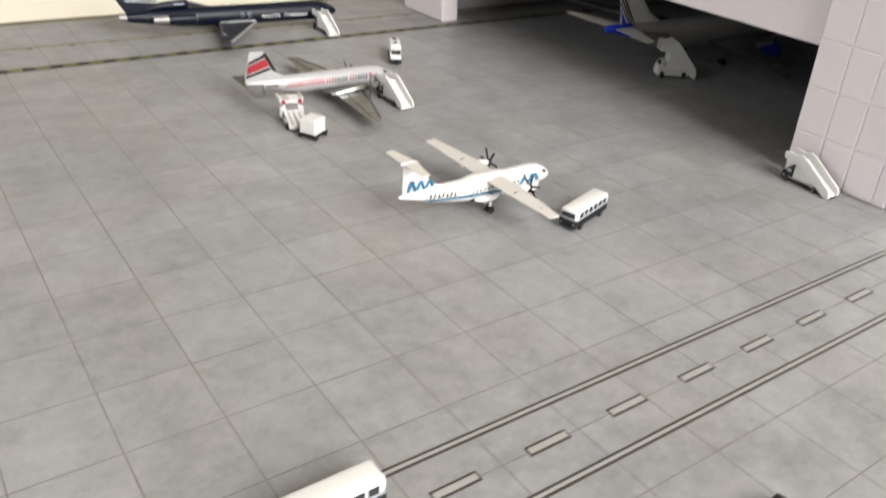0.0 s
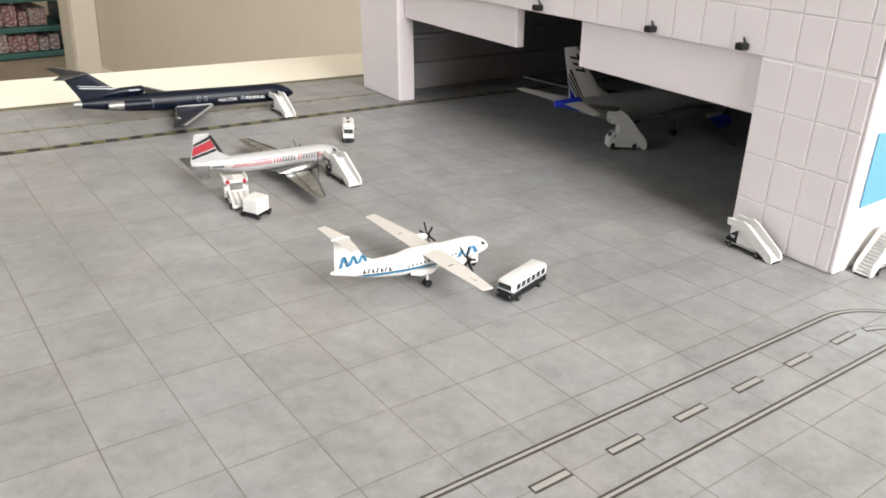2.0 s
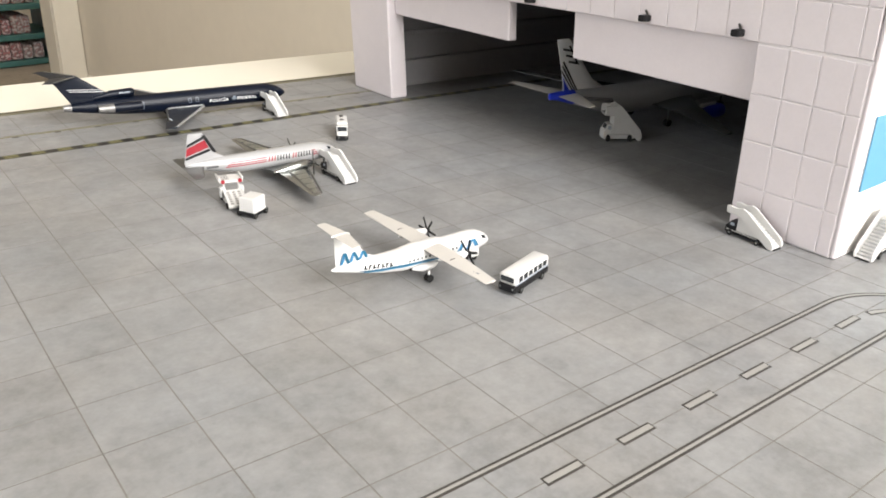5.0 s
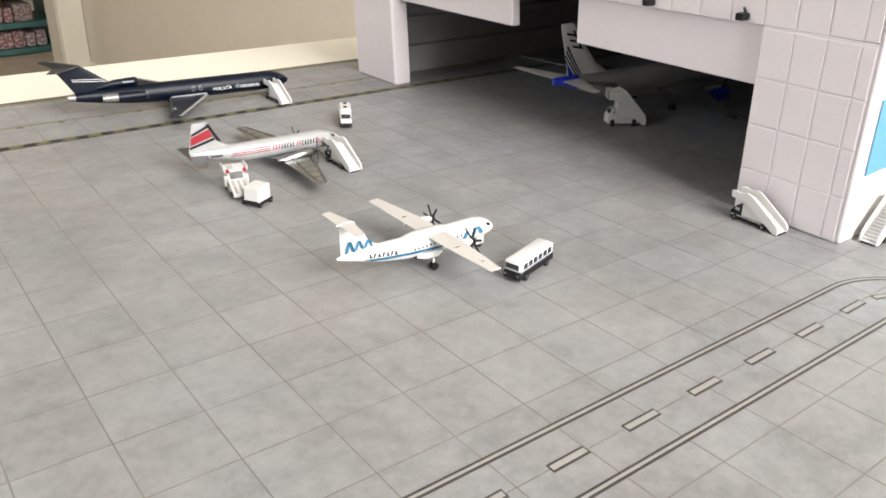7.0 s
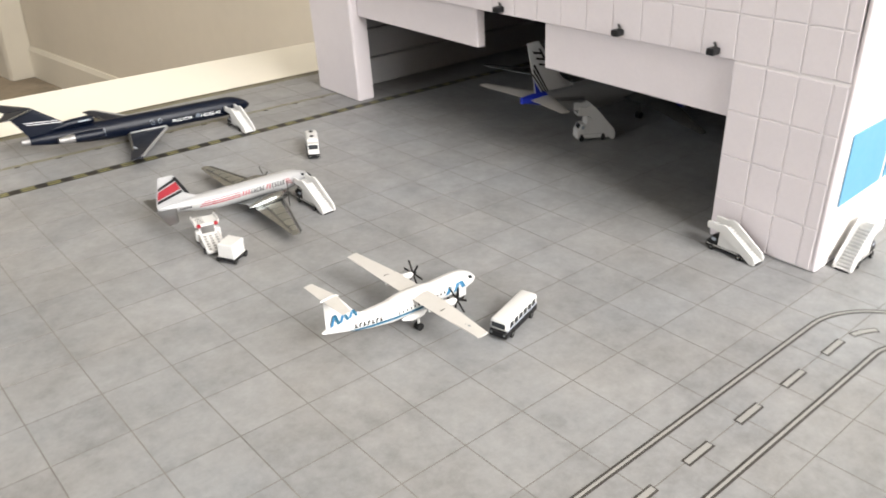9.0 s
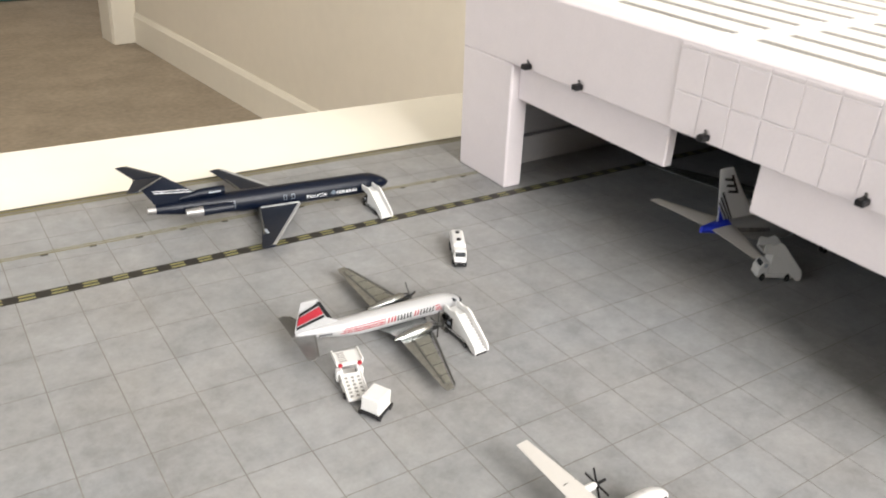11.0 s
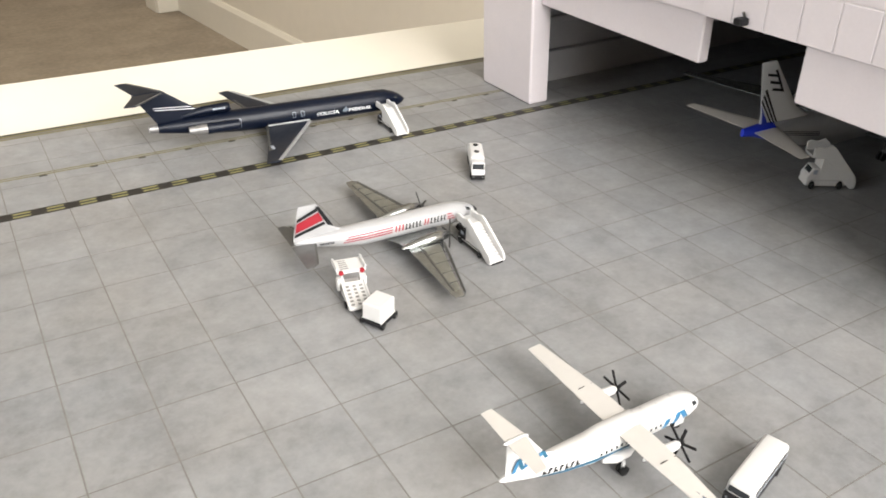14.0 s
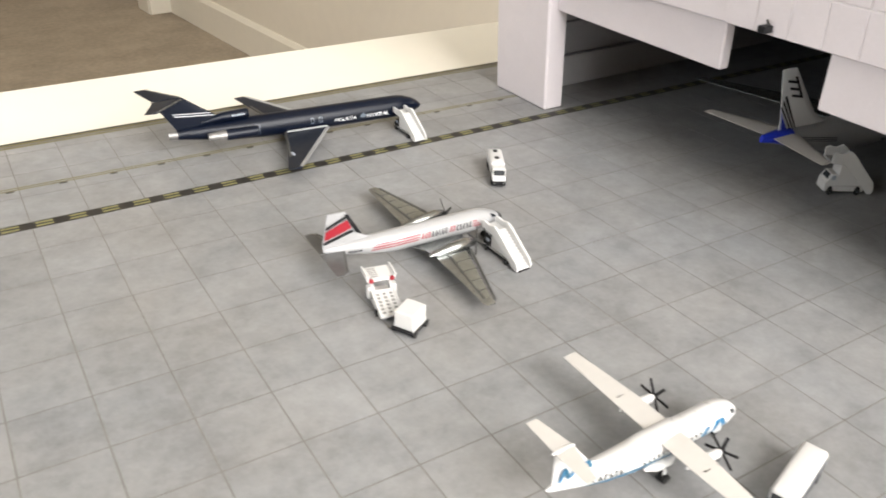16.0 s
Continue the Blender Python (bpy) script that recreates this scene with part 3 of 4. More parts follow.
def trijet():
    a = thing("model_airliner", "dark navy three-engined model airliner with white lettering parked on the apron", "model aircraft", 192.6, 352.9, -4.5, group="model aircraft")
    a.scale = (0.938, 0.90, 0.93)
    zc = 8.4
    R = [(0, 0, 7.4, 0.25, 0.25), (-0.8, 0, 7.5, 1.3, 1.2), (-2.5, 0, 7.8, 2.5, 2.3), (-5.5, 0, 8.1, 3.7, 3.6), (-10, 0, zc, 4.6, 4.7), (-14, 0, zc, 4.7, 4.85),
         (-72, 0, zc, 4.7, 4.85), (-84, 0, 8.8, 4.4, 4.4), (-95, 0, 9.3, 3.4, 3.5), (-104, 0, 9.7, 2.4, 2.5), (-108, 0, 9.8, 2.0, 2.0)]
    part("fuselage", loft(R, 28), NAVY, a, smooth=True)
    part("exhaust", loft([(-107.5, 0, 9.8, 2.0, 2.0), (-111.5, 0, 9.9, 1.6, 1.6)], 16), EXHAUST, a, "bare metal tail exhaust", True)
    for s in (-1, 1):
        part("wing", wing([(s * 2, -44, -66, 5.0, 1.9), (s * 14, -51.5, -66.8, 5.2, 1.4), (s * 42, -69.8, -75.2, 6.2, 0.7)]), NAVY_WING, a, "dark navy grey wing", True)
        part("slat", wing([(s * 6, -46.0, -48.2, 5.6, 0.85), (s * 14, -51.2, -53.2, 5.7, 0.8), (s * 41, -68.8, -70.6, 6.45, 0.55)]), SLAT, a, "bare metal leading edge", True)
        part("flap", wing([(s * 5, -64.4, -65.6, 5.8, 0.5), (s * 30, -70.2, -71.2, 6.0, 0.4)]), METAL_DARK, a)
        # reflection on the wing root, put in as a pale strip
        part("wing_root_strip", box(-64.5, -46.5, s * 5.3 - 0.45, s * 5.3 + 0.45, 5.9, 6.5, 0.15), SLAT, a, "light grey strip for the reflection along the wing root")
        n = part("engine", loft([(-78, s * 7.0, 9.6, 1.7, 1.7), (-77, s * 7.0, 9.6, 2.1, 2.1), (-90, s * 7.0, 9.6, 2.3, 2.3)], 18), NAVY, a, smooth=True)
        part("exhaust_pipe", loft([(-90, s * 7.0, 9.6, 2.2, 2.2), (-97.0, s * 6.8, 9.6, 1.6, 1.6)], 18), EXHAUST, n, "bare metal exhaust", True)
        part("stabilizer", wing([(s * 0.5, -103.5, -115.5, 24.6, 1.0), (s * 13.6, -115.5, -120.5, 25.2, 0.5)]), NAVY_WING, a, smooth=True)
        part("stabilizer_edge", wing([(s * 1.5, -104.6, -106.0, 24.9, 0.5), (s * 13.4, -115.6, -116.6, 25.4, 0.35)]), METAL, a)
        wheel_pair(a, -62, s * 7.5, 1.5, 5.4)
    part("fin", wing([(11, -80, -107.5, 0, 1.6), (15.5, -91, -110.2, 0, 1.4), (24.6, -103.5, -116, 0, 1.1)], True), NAVY, a, smooth=True)
    part("center_inlet", loft([(-79, 0, 15.2, 1.9, 1.7), (-80, 0, 15.2, 2.2, 2.0), (-90, 0, 14.8, 2.0, 1.9), (-98, 0, 13.4, 1.0, 1.1)], 18), NAVY, a, smooth=True)
    part("inlet_face", tube((-78.9, 0, 15.2), (-79.1, 0, 15.2), 1.6, 16), BLACK, a)
    part("fin_stripe", flat_quads([((-92.6, 16.5), (-108, 17.7), (-108.4, 18.0), (-93.2, 16.8)), ((-93.8, 17.6), (-108.6, 18.7), (-109, 18.95), (-94.3, 17.85))], -1.0), PRINT_WHITE, a, "white fin stripe")
    part("title", text_mesh("POLICÍA", 2.7, lambda u, v: on_hull(R, -42.9 + u * 1.0, 6.9 + v * 0.85, -1), 0.0), PRINT_WHITE, a, "white lettering")
    part("title", text_mesh("FEDERAL", 2.7, lambda u, v: on_hull(R, -28.3 + u * 1.0, 6.9 + v * 0.85, -1), 0.0), PRINT_WHITE, a, "white lettering")
    part("emblem", decal(R, [((-31.4, 7.8), (-29.9, 6.8), (-28.2, 7.8), (-29.8, 9.4))]), PRINT_DIM, a, "dim grey star emblem")
    part("registration_bar", decal(R, [rect(-87.0 + k * 1.35, -86.1 + k * 1.35, 7.6, 8.7) for k in range(6)], nx=2), PRINT_GREY, a)
    part("number_bar", flat_quads([rect(-86 + k * 1.05, -85.2 + k * 1.05, 15.2, 16.0) for k in range(5)], -2.25), PRINT_GREY, a)
    for x in (-77.6, -50.0, -53.7):
        w, h = (1.9, 3.6) if x < -60 else (1.3, 2.2)
        z = 6.9 if x < -60 else 7.8
        part("door_outline", decal(R, [rect(x, x + 0.25, z, z + h), rect(x + w, x + w + 0.25, z, z + h), rect(x, x + w, z, z + 0.25), rect(x, x + w, z + h, z + h + 0.25)], nx=3), PRINT_DIM, a)
    part("cabin_window_row", decal(R, [rect(-66 + k * 1.25, -65.5 + k * 1.25, 8.6, 9.1) for k in range(46)], nx=1, nz=1, lift=0.05), BLACK, a)
    part("cockpit_glass", decal(R, [((-6.4, 9.6), (-4.0, 9.1), (-4.8, 10.3), (-6.6, 10.6))]), GLASS, a)
    part("wing_mark", text_bar((-70, -31.5, 7.0)), PRINT_GREY, a)
    wheel_pair(a, -9, 0, 1.1, 4.6)
    return a


def text_bar(p):
    return box(p[0], p[0] + 1.2, p[1], p[1] + 3.5, p[2], p[2] + 0.08)


def turboprop_low():
    a = thing("model_propeller_airliner", "silver low-wing twin turboprop model with red lines and metal wings", "model aircraft", 166.8, 256.6, -2.1, group="model aircraft")
    a.scale = (0.968, 0.93, 0.95)
    R = [(0, 0, 7.0, 0.2, 0.2), (-0.9, 0, 7.1, 1.2, 1.2), (-3, 0, 7.4, 2.3, 2.3), (-6.5, 0, 7.9, 3.2, 3.2), (-10, 0, 8.2, 3.6, 3.7), (-42, 0, 8.2, 3.6, 3.7),
         (-50, 0, 8.8, 2.9, 3.0), (-58, 0, 9.6, 1.7, 1.9), (-63, 0, 10.0, 0.7, 0.9), (-64, 0, 10.1, 0.2, 0.3)]
    part("fuselage", loft(R, 26), SILVER_BODY, a, smooth=True)
    part("nose_cap", loft([(0.15, 0, 7.0, 0.2, 0.2), (-0.8, 0, 7.1, 1.28, 1.28), (-1.6, 0, 7.2, 1.75, 1.75)], 16), BLACK, a, smooth=True)
    for s in (-1, 1):
        part("wing", wing([(s * 1.5, -15.8, -34.5, 4.4, 2.2), (s * 5, -17.0, -32.0, 4.6, 1.9), (s * 10, -18.0, -30.8, 4.8, 1.5), (s * 40.0, -26.6, -30.8, 5.0, 0.6), (s * 41.6, -27.6, -30.4, 5.0, 0.35)]), METAL, a, "bare metal wing", True)
        part("wing_panel", wing([(s * 13, -20.6, -26.6, 5.42, 0.5), (s * 38.5, -27.4, -29.2, 5.16, 0.42)]), WING_PANEL, a, "pale weathered wing panel")
        for k in range(4):
            y, f = 17.5 + 5.6 * k, (4.5 + 5.6 * k) / 25.5
            part("panel_seam", box(-20.0 - 6.8 * f, -26.6 - 2.6 * f, s * y - 0.09, s * y + 0.09, 5.2, 5.74 - 0.3 * f), METAL_DARK, a)
        part("flap_seam", wing([(s * 12.5, -27.0, -27.5, 5.25, 0.5), (s * 38, -29.3, -29.7, 5.15, 0.4)]), METAL_DARK, a)
        part("leading_edge", wing([(s * 12.5, -18.5, -19.9, 5.15, 0.9), (s * 40, -26.4, -27.3, 5.2, 0.5)]), METAL_DARK, a)
        e = part("engine", loft([(-16.2, s * 10.4, 6.8, 0.7, 0.7), (-17.0, s * 10.4, 6.8, 1.35, 1.4), (-20, s * 10.4, 6.7, 2.0, 2.1), (-26, s * 10.4, 6.2, 1.9, 1.8), (-30.5, s * 10.4, 5.6, 1.3, 1.1), (-33, s * 10.4, 5.4, 0.5, 0.4)], 16), POLISHED, a, "polished metal engine nacelle", True)
        propeller(e, -16.2, s * 10.4, 6.8, 4, 5.4, 0.35 + 0.4 * s, METAL_DARK)
        part("stabilizer", wing([(s * 0.6, -57.6, -65.0, 9.2, 0.9), (s * 12.6, -61.2, -65.0, 9.0, 0.4), (s * 13.6, -62.6, -64.8, 9.0, 0.3)]), TAILPLANE, a, "dull metal tailplane", True)
        part("stabilizer_edge", wing([(s * 1.2, -57.4, -58.5, 9.35, 0.5), (s * 12.6, -60.9, -61.7, 9.12, 0.35)]), METAL_DARK, a)
        wheel_pair(a, -23.5, s * 10.4, 1.4, 6.0)
    part("fin", wing([(10.6, -43, -64.2, 0, 1.0), (12.0, -49.0, -64.2, 0, 1.0), (13.6, -52.2, -64.0, 0, 1.0), (22.4, -56.6, -62.2, 0, 0.7)], True), SILVER_BODY, a, smooth=True)
    rear, front = lambda z: -64.0 + (z - 12) * 0.18, lambda z: -52.6 - (z - 14) * 0.46

    def band(z0, z1, rise=2.6):
        return ((rear(z0), z0), (rear(z1), z1), (front(z1 + rise) - 1.0, z1 + rise), (front(z0 + rise) - 1.0, z0 + rise))

    part("fin_band", flat_quads([band(13.9, 17.0)], -0.62), RED, a, "red fin band")
    part("fin_band", flat_quads([band(12.4, 13.4)], -0.62), BLACK, a)
    part("fin_band", flat_quads([band(17.5, 18.5)], -0.62), BLACK, a)
    part("fin_edge", flat_quads([((front(13.6) - 1.0, 14.6), (front(13.6) + 0.9, 13.8), (front(21.6) + 0.2, 21.6), (front(21.6) - 1.0, 21.6))], -0.60), BLACK, a, "black fin leading edge")
    part("cheat_line", decal(R, [rect(-49.3 + 0.8 * k, -33.0 + 0.2 * k, 7.9 + 0.8 * k, 8.28 + 0.8 * k) for k in range(3)], nx=14, nz=1), RED, a, "red cheat line")
    part("cheat_line", decal(R, [rect(-13.2, -10.4 - 0.5 * k, 7.9 + 0.8 * k, 8.28 + 0.8 * k) for k in range(3)], nx=4, nz=1), RED, a, "red cheat line")
    part("title_bar", decal(R, [rect(-32.2 + 1.2 * k, -31.6 + 1.2 * k, 7.9, 9.9, 0.5) for k in range(3)] + [rect(-21.8 + 1.1 * k, -21.3 + 1.1 * k, 7.9, 9.9, 0.5) for k in range(2)], nx=2), RED, a)
    for x0, n in ((-28.5, 5), (-19.5, 5)):
        for k in range(n):
            x = x0 + 1.22 * k
            part("title_bar", decal(R, [rect(x, x + 0.45, 7.9, 9.8, 0.4), rect(x + 0.4, x + 0.95, 9.4 - 0.8 * (k % 2), 9.8 - 0.8 * (k % 2), 0.05), rect(x + 0.3, x + 0.85, 7.9, 8.25, 0.05)], nx=1), BLACK, a)
    part("registration_bar", decal(R, [rect(-56.5 + 0.75 * k, -56.0 + 0.75 * k, 8.4, 9.2) for k in range(6)], nx=1), BLACK, a)
    part("cabin_window_row", decal(R, [rect(-44, -43.5, 8.6, 9.2)], nx=1, nz=1), BLACK, a)
    part("cockpit_glass", decal(R, [((-5.2, 9.0), (-3.4, 8.6), (-3.9, 9.4), (-5.6, 10.2))]), GLASS, a)
    wheel_pair(a, -6, 0, 1.1, 4.6)
    return a


def turboprop_high():
    a = thing("model_propeller_airliner", "white high-wing twin turboprop model with blue zigzag tail artwork", "model aircraft", 163.1, 156.5, 0.7, group="model aircraft")
    a.scale = (0.997, 0.985, 0.99)
    R = [(0, 0, 6.0, 0.3, 0.3), (-0.7, 0, 6.1, 1.2, 1.1), (-2.2, 0, 6.5, 2.2, 2.1), (-5, 0, 7.0, 3.1, 3.0), (-8.5, 0, 7.2, 3.4, 3.4), (-34, 0, 7.2, 3.4, 3.4),
         (-42, 0, 8.0, 2.8, 2.8), (-50, 0, 9.1, 1.7, 1.7), (-56, 0, 9.8, 0.7, 0.6), (-57, 0, 9.9, 0.25, 0.2)]
    part("fuselage", loft(R, 28), ATR_WHITE, a, smooth=True)
    part("wing_fairing", loft([(-18, 0, 9.8, 1.4, 0.6), (-20.5, 0, 10.0, 2.4, 1.2), (-30, 0, 9.9, 2.5, 1.4), (-33.5, 0, 9.7, 2.3, 1.1), (-36, 0, 9.3, 1.0, 0.5)], 16), ATR_WHITE, a, smooth=True)
    part("wing", wing([(-29.6, -22.4, -26.2, 9.6, 0.6), (-11, -20.7, -27.2, 9.8, 1.1), (11, -20.7, -27.2, 9.8, 1.1), (31.2, -22.6, -26.6, 9.6, 0.6)]), WING_WHITE, a, "off-white straight wing", True)
    for s in (-1, 1):
        part("aileron_seam", box(-26.4, -26.1, s * 22 - 6, s * 22 + 6, 9.7, 9.84), WING_WHITE, a)
        part("wing_panel_mark", box(-25.6, -21.4, s * 13.2 - 0.1, s * 13.2 + 0.1, 10.0, 10.26), LINE_DARK, a)
        e = part("engine", loft([(-16.9, s * 10.1, 8.8, 0.6, 0.6), (-17.7, s * 10.1, 8.8, 1.0, 1.15), (-21.3, s * 10.1, 8.9, 1.2, 1.3), (-25.0, s * 10.1, 9.1, 0.8, 0.9), (-27.4, s * 10.1, 9.3, 0.3, 0.3)], 16), ATR_WHITE, a, smooth=True)
        propeller(e, -16.9, s * 10.1, 8.8, 6, 4.5, 0.35 + 0.2 * s, BLACK)
        part("stabilizer", wing([(s * 0.5, -51.6, -56.2, 20.0, 0.6), (s * 9.3, -53.2, -56.0, 20.0, 0.4)]), WING_WHITE, a, smooth=True)
        wheel_pair(a, -26.6, s * 4.6, 1.15, 3.6, 0.6, ATR_WHITE)
        part("gear_fairing", loft([(-22.5, s * 3.3, 4.6, 0.4, 0.4), (-24.6, s * 3.5, 4.5, 1.2, 1.1), (-28.6, s * 3.5, 4.5, 1.2, 1.1), (-31.6, s * 3.1, 4.7, 0.4, 0.4)], 14), ATR_WHITE, a, smooth=True)
    part("fin", wing([(9.4, -37.0, -55.4, 0, 0.9), (10.6, -42.0, -55.6, 0, 0.9), (12.2, -45.8, -55.7, 0, 0.9), (20.0, -51.6, -56.0, 0, 0.8)], True), ATR_WHITE, a, smooth=True)
    zig = []
    for k in range(3):
        x = -54.6 + 3.0 * k
        z0, z1 = 11.0 + 0.15 * k, 14.4 - 0.35 * k
        zig += [((x, z0), (x + 1.0, z0), (x + 2.0, z1), (x + 1.1, z1))]
    zag = [((q[3][0] + 0.1, q[3][1]), (q[2][0] + 0.1, q[2][1]), (q[1][0] + 2.3, q[1][1]), (q[0][0] + 2.4, q[0][1])) for q in zig]
    part("fin_bullet", loft([(-51.0, 0, 19.7, 0.2, 0.2), (-51.8, 0, 19.9, 0.5, 0.45), (-55.4, 0, 19.9, 0.55, 0.5), (-56.8, 0, 19.9, 0.2, 0.2)], 12), ATR_WHITE, a, smooth=True)
    part("tail_zigzag", flat_quads(zig, -0.62), BLUE, a, "blue zigzag artwork")
    part("tail_zigzag", flat_quads(zag, -0.66), TEAL, a, "dark teal zigzag artwork")
    part("cheat_line", decal(R, [((-48, 7.1), (-16, 5.1), (-16, 5.75), (-47, 7.7))], nx=16, nz=2), BLUE, a, "blue cheat line")
    part("cheat_line", decal(R, [((-47.4, 7.45), (-16, 5.45), (-16, 5.85), (-47, 7.85))], nx=16, nz=1, lift=0.11), TEAL, a, "dark teal cheat line")
    part("cheat_line", decal(R, [((-49, 7.8), (-24, 6.15), (-24, 6.5), (-48.5, 8.1))], nx=16, nz=1), TEAL, a)
    part("title_bar", decal(R, [q for k in range(7) for q in (rect(-47.7 + 1.35 * k, -47.15 + 1.35 * k, 8.35 - 0.12 * k, 9.6 - 0.12 * k, 0.35), rect(-47.2 + 1.35 * k, -46.6 + 1.35 * k, (9.15 if k % 2 else 8.4) - 0.12 * k, (9.6 if k % 2 else 8.85) - 0.12 * k, 0.1))], nx=2, nz=2), BLACK, a)
    part("cabin_window", decal(R, [rect(-33 + 1.45 * k, -32.45 + 1.45 * k, 7.3, 8.0) for k in range(13)], nx=1, nz=2), GLASS, a)
    part("nose_zigzag", decal(R, [((-11.8, 6.0), (-10.7, 6.0), (-9.3, 8.8), (-10.4, 8.8)), ((-9.4, 8.8), (-8.2, 8.8), (-6.8, 6.4), (-8.1, 6.4)), ((-15.0, 6.2), (-13.9, 6.2), (-12.6, 8.4), (-13.7, 8.4))], nx=3), BLUE, a, "blue zigzag artwork")
    part("nose_zigzag", decal(R, [((-10.6, 6.0), (-10.2, 6.0), (-8.9, 8.8), (-9.3, 8.8)), ((-8.2, 8.8), (-7.8, 8.8), (-6.4, 6.4), (-6.8, 6.4)), ((-13.9, 6.2), (-13.4, 6.2), (-12.1, 8.4), (-12.6, 8.4))], nx=3), TEAL, a, "dark teal zigzag artwork")
    part("cockpit_glass", decal(R, [((-4.6, 8.0), (-2.6, 7.4), (-3.0, 8.3), (-4.9, 9.0))]), GLASS, a)
    part("cockpit_glass", decal(R, [((-4.6, 8.0), (-2.6, 7.4), (-3.0, 8.3), (-4.9, 9.0))], side=1), GLASS, a)
    for k in range(5):
        part("wing_number_bar", box(-24.6, -23.3, -24.4 + 1.5 * k, -23.5 + 1.5 * k, 9.75, 10.0), PRINT_DIM, a)
    wheel_pair(a, -5.5, 0, 0.8, 4.2, 0.45, ATR_WHITE)
    for s in (-1, 1):
        part("nose_gear_door", box(-7.2, -4.2, s * 1.05 - 0.12, s * 1.05 + 0.12, 1.3, 4.3, 0.1), ATR_WHITE, a)
    return a


def widebody():
    a = thing("model_airliner", "white and blue wide-body model airliner standing inside the hangar", "model aircraft", 418.5, 236.0, -1.2, group="model aircraft")
    a.scale = (0.946, 0.93, 0.91)
    zc = 15.5
    R = [(0, 0, 13.5, 0.4, 0.4), (-2, 0, 13.8, 2.6, 2.6), (-7, 0, 14.6, 5.4, 5.4), (-15, 0, zc, 7.6, 7.7), (-22, 0, zc, 8.0, 8.1), (-108, 0, zc, 8.0, 8.1),
         (-125, 0, 17.5, 6.6, 6.4), (-142, 0, 20.5, 4.0, 3.8), (-154, 0, 22.2, 1.6, 1.9), (-158, 0, 22.4, 0.6, 1.6)]
    # white fuselage given the silver paint: hangar shade put into its colour
    part("fuselage", loft(R, 28), SILVER_BODY, a, smooth=True)
    part("tail_cone", loft([(-158.2, 0, 22.4, 0.75, 1.7), (-154, 0, 22.2, 1.8, 2.1), (-147, 0, 21.3, 3.3, 3.2), (-143, 0, 20.7, 4.05, 3.9)], 24), ROYAL, a, "royal blue tail cone", True)
    part("fin", wing([(22, -118, -149, 0, 2.0), (29, -130, -150.0, 0, 1.6), (50.5, -148.5, -156.5, 0, 1.0)], True), PRINT_WHITE, a, smooth=True)
    for s in (-1, 1):
        part("stabilizer", wing([(s * 1.5, -140, -153.5, 22.3, 1.4), (s * 28.5, -155.0, -160.0, 23.8, 0.6)]), WING_WHITE, a, smooth=True)
        part("wing", wing([(s * 5, -52, -88, 11.5, 4.2), (s * 26, -74, -93, 13.0, 2.4), (s * 74, -112, -117, 16.5, 0.9)]), METAL, a, "grey metal wing", True)
        e = part("engine", loft([(-52, s * 24, 8.2, 3.6, 3.6), (-54, s * 24, 8.2, 4.1, 4.1), (-64, s * 24, 8.2, 3.8, 3.8), (-70, s * 24, 8.6, 2.2, 2.2)], 20), ROYAL, a, smooth=True)
        part("pylon", box(-70, -57, s * 24 - 0.6, s * 24 + 0.6, 11.2, 13.6, 0.3), WHITE, e)
        wheel_pair(a, -82, s * 13.5, 2.0, 11.5, 1.0)
        part("cheat_line", decal(R, [((-157, 23.4 - 0.0 + 0.7 * k), (-120, 18.2 + 0.7 * k), (-120, 18.5 + 0.7 * k), (-157, 23.6 + 0.7 * k)) for k in range(-2, 1)], side=s, nx=14, nz=1), BLACK, a)
    for k in range(3):
        part("fin_stripe", flat_quads([((-144.5 + 1.5 * k, 24.5), (-143.8 + 1.5 * k, 24.5), (-152.6 + 0.5 * k, 35.5 + 2.2 * k), (-152.9 + 0.3 * k, 34.6 + 2.2 * k))], -1.12), BLACK, a)
    part("rudder_base", flat_quads([((-149, 23), (-145.4, 23.5), (-152.6, 33.4), (-150.8, 30))], -1.12), ROYAL, a, "royal blue rudder base")
    part("fin_numeral", text_mesh("777", 7.6, lambda u, v: (-153.4 + 0.60 * u + 0.95 * v, -1.05, 46.6 - 0.86 * u + 0.12 * v), 0.3), BLACK, a, "black numerals")
    wheel_pair(a, -18, 0, 1.7, 8.5, 0.9)
    return a


trijet()
turboprop_low()
turboprop_high()
widebody()


# ---- ground vehicles ----
def wheels(parent, spots, r=1.05, w=0.9):
    for x, y in spots:
        k = part("wheel", tube((x, y - w / 2, r), (x, y + w / 2, r), r, 14), RUBBER, parent)
        part("hub", tube((x, y + math.copysign(w / 2 + 0.06, y), r), (x, y + math.copysign(w / 2 - 0.1, y), r), r * 0.45, 10), METAL, k)


STAIRS = "white boarding stairs truck with black chassis standing on the apron"


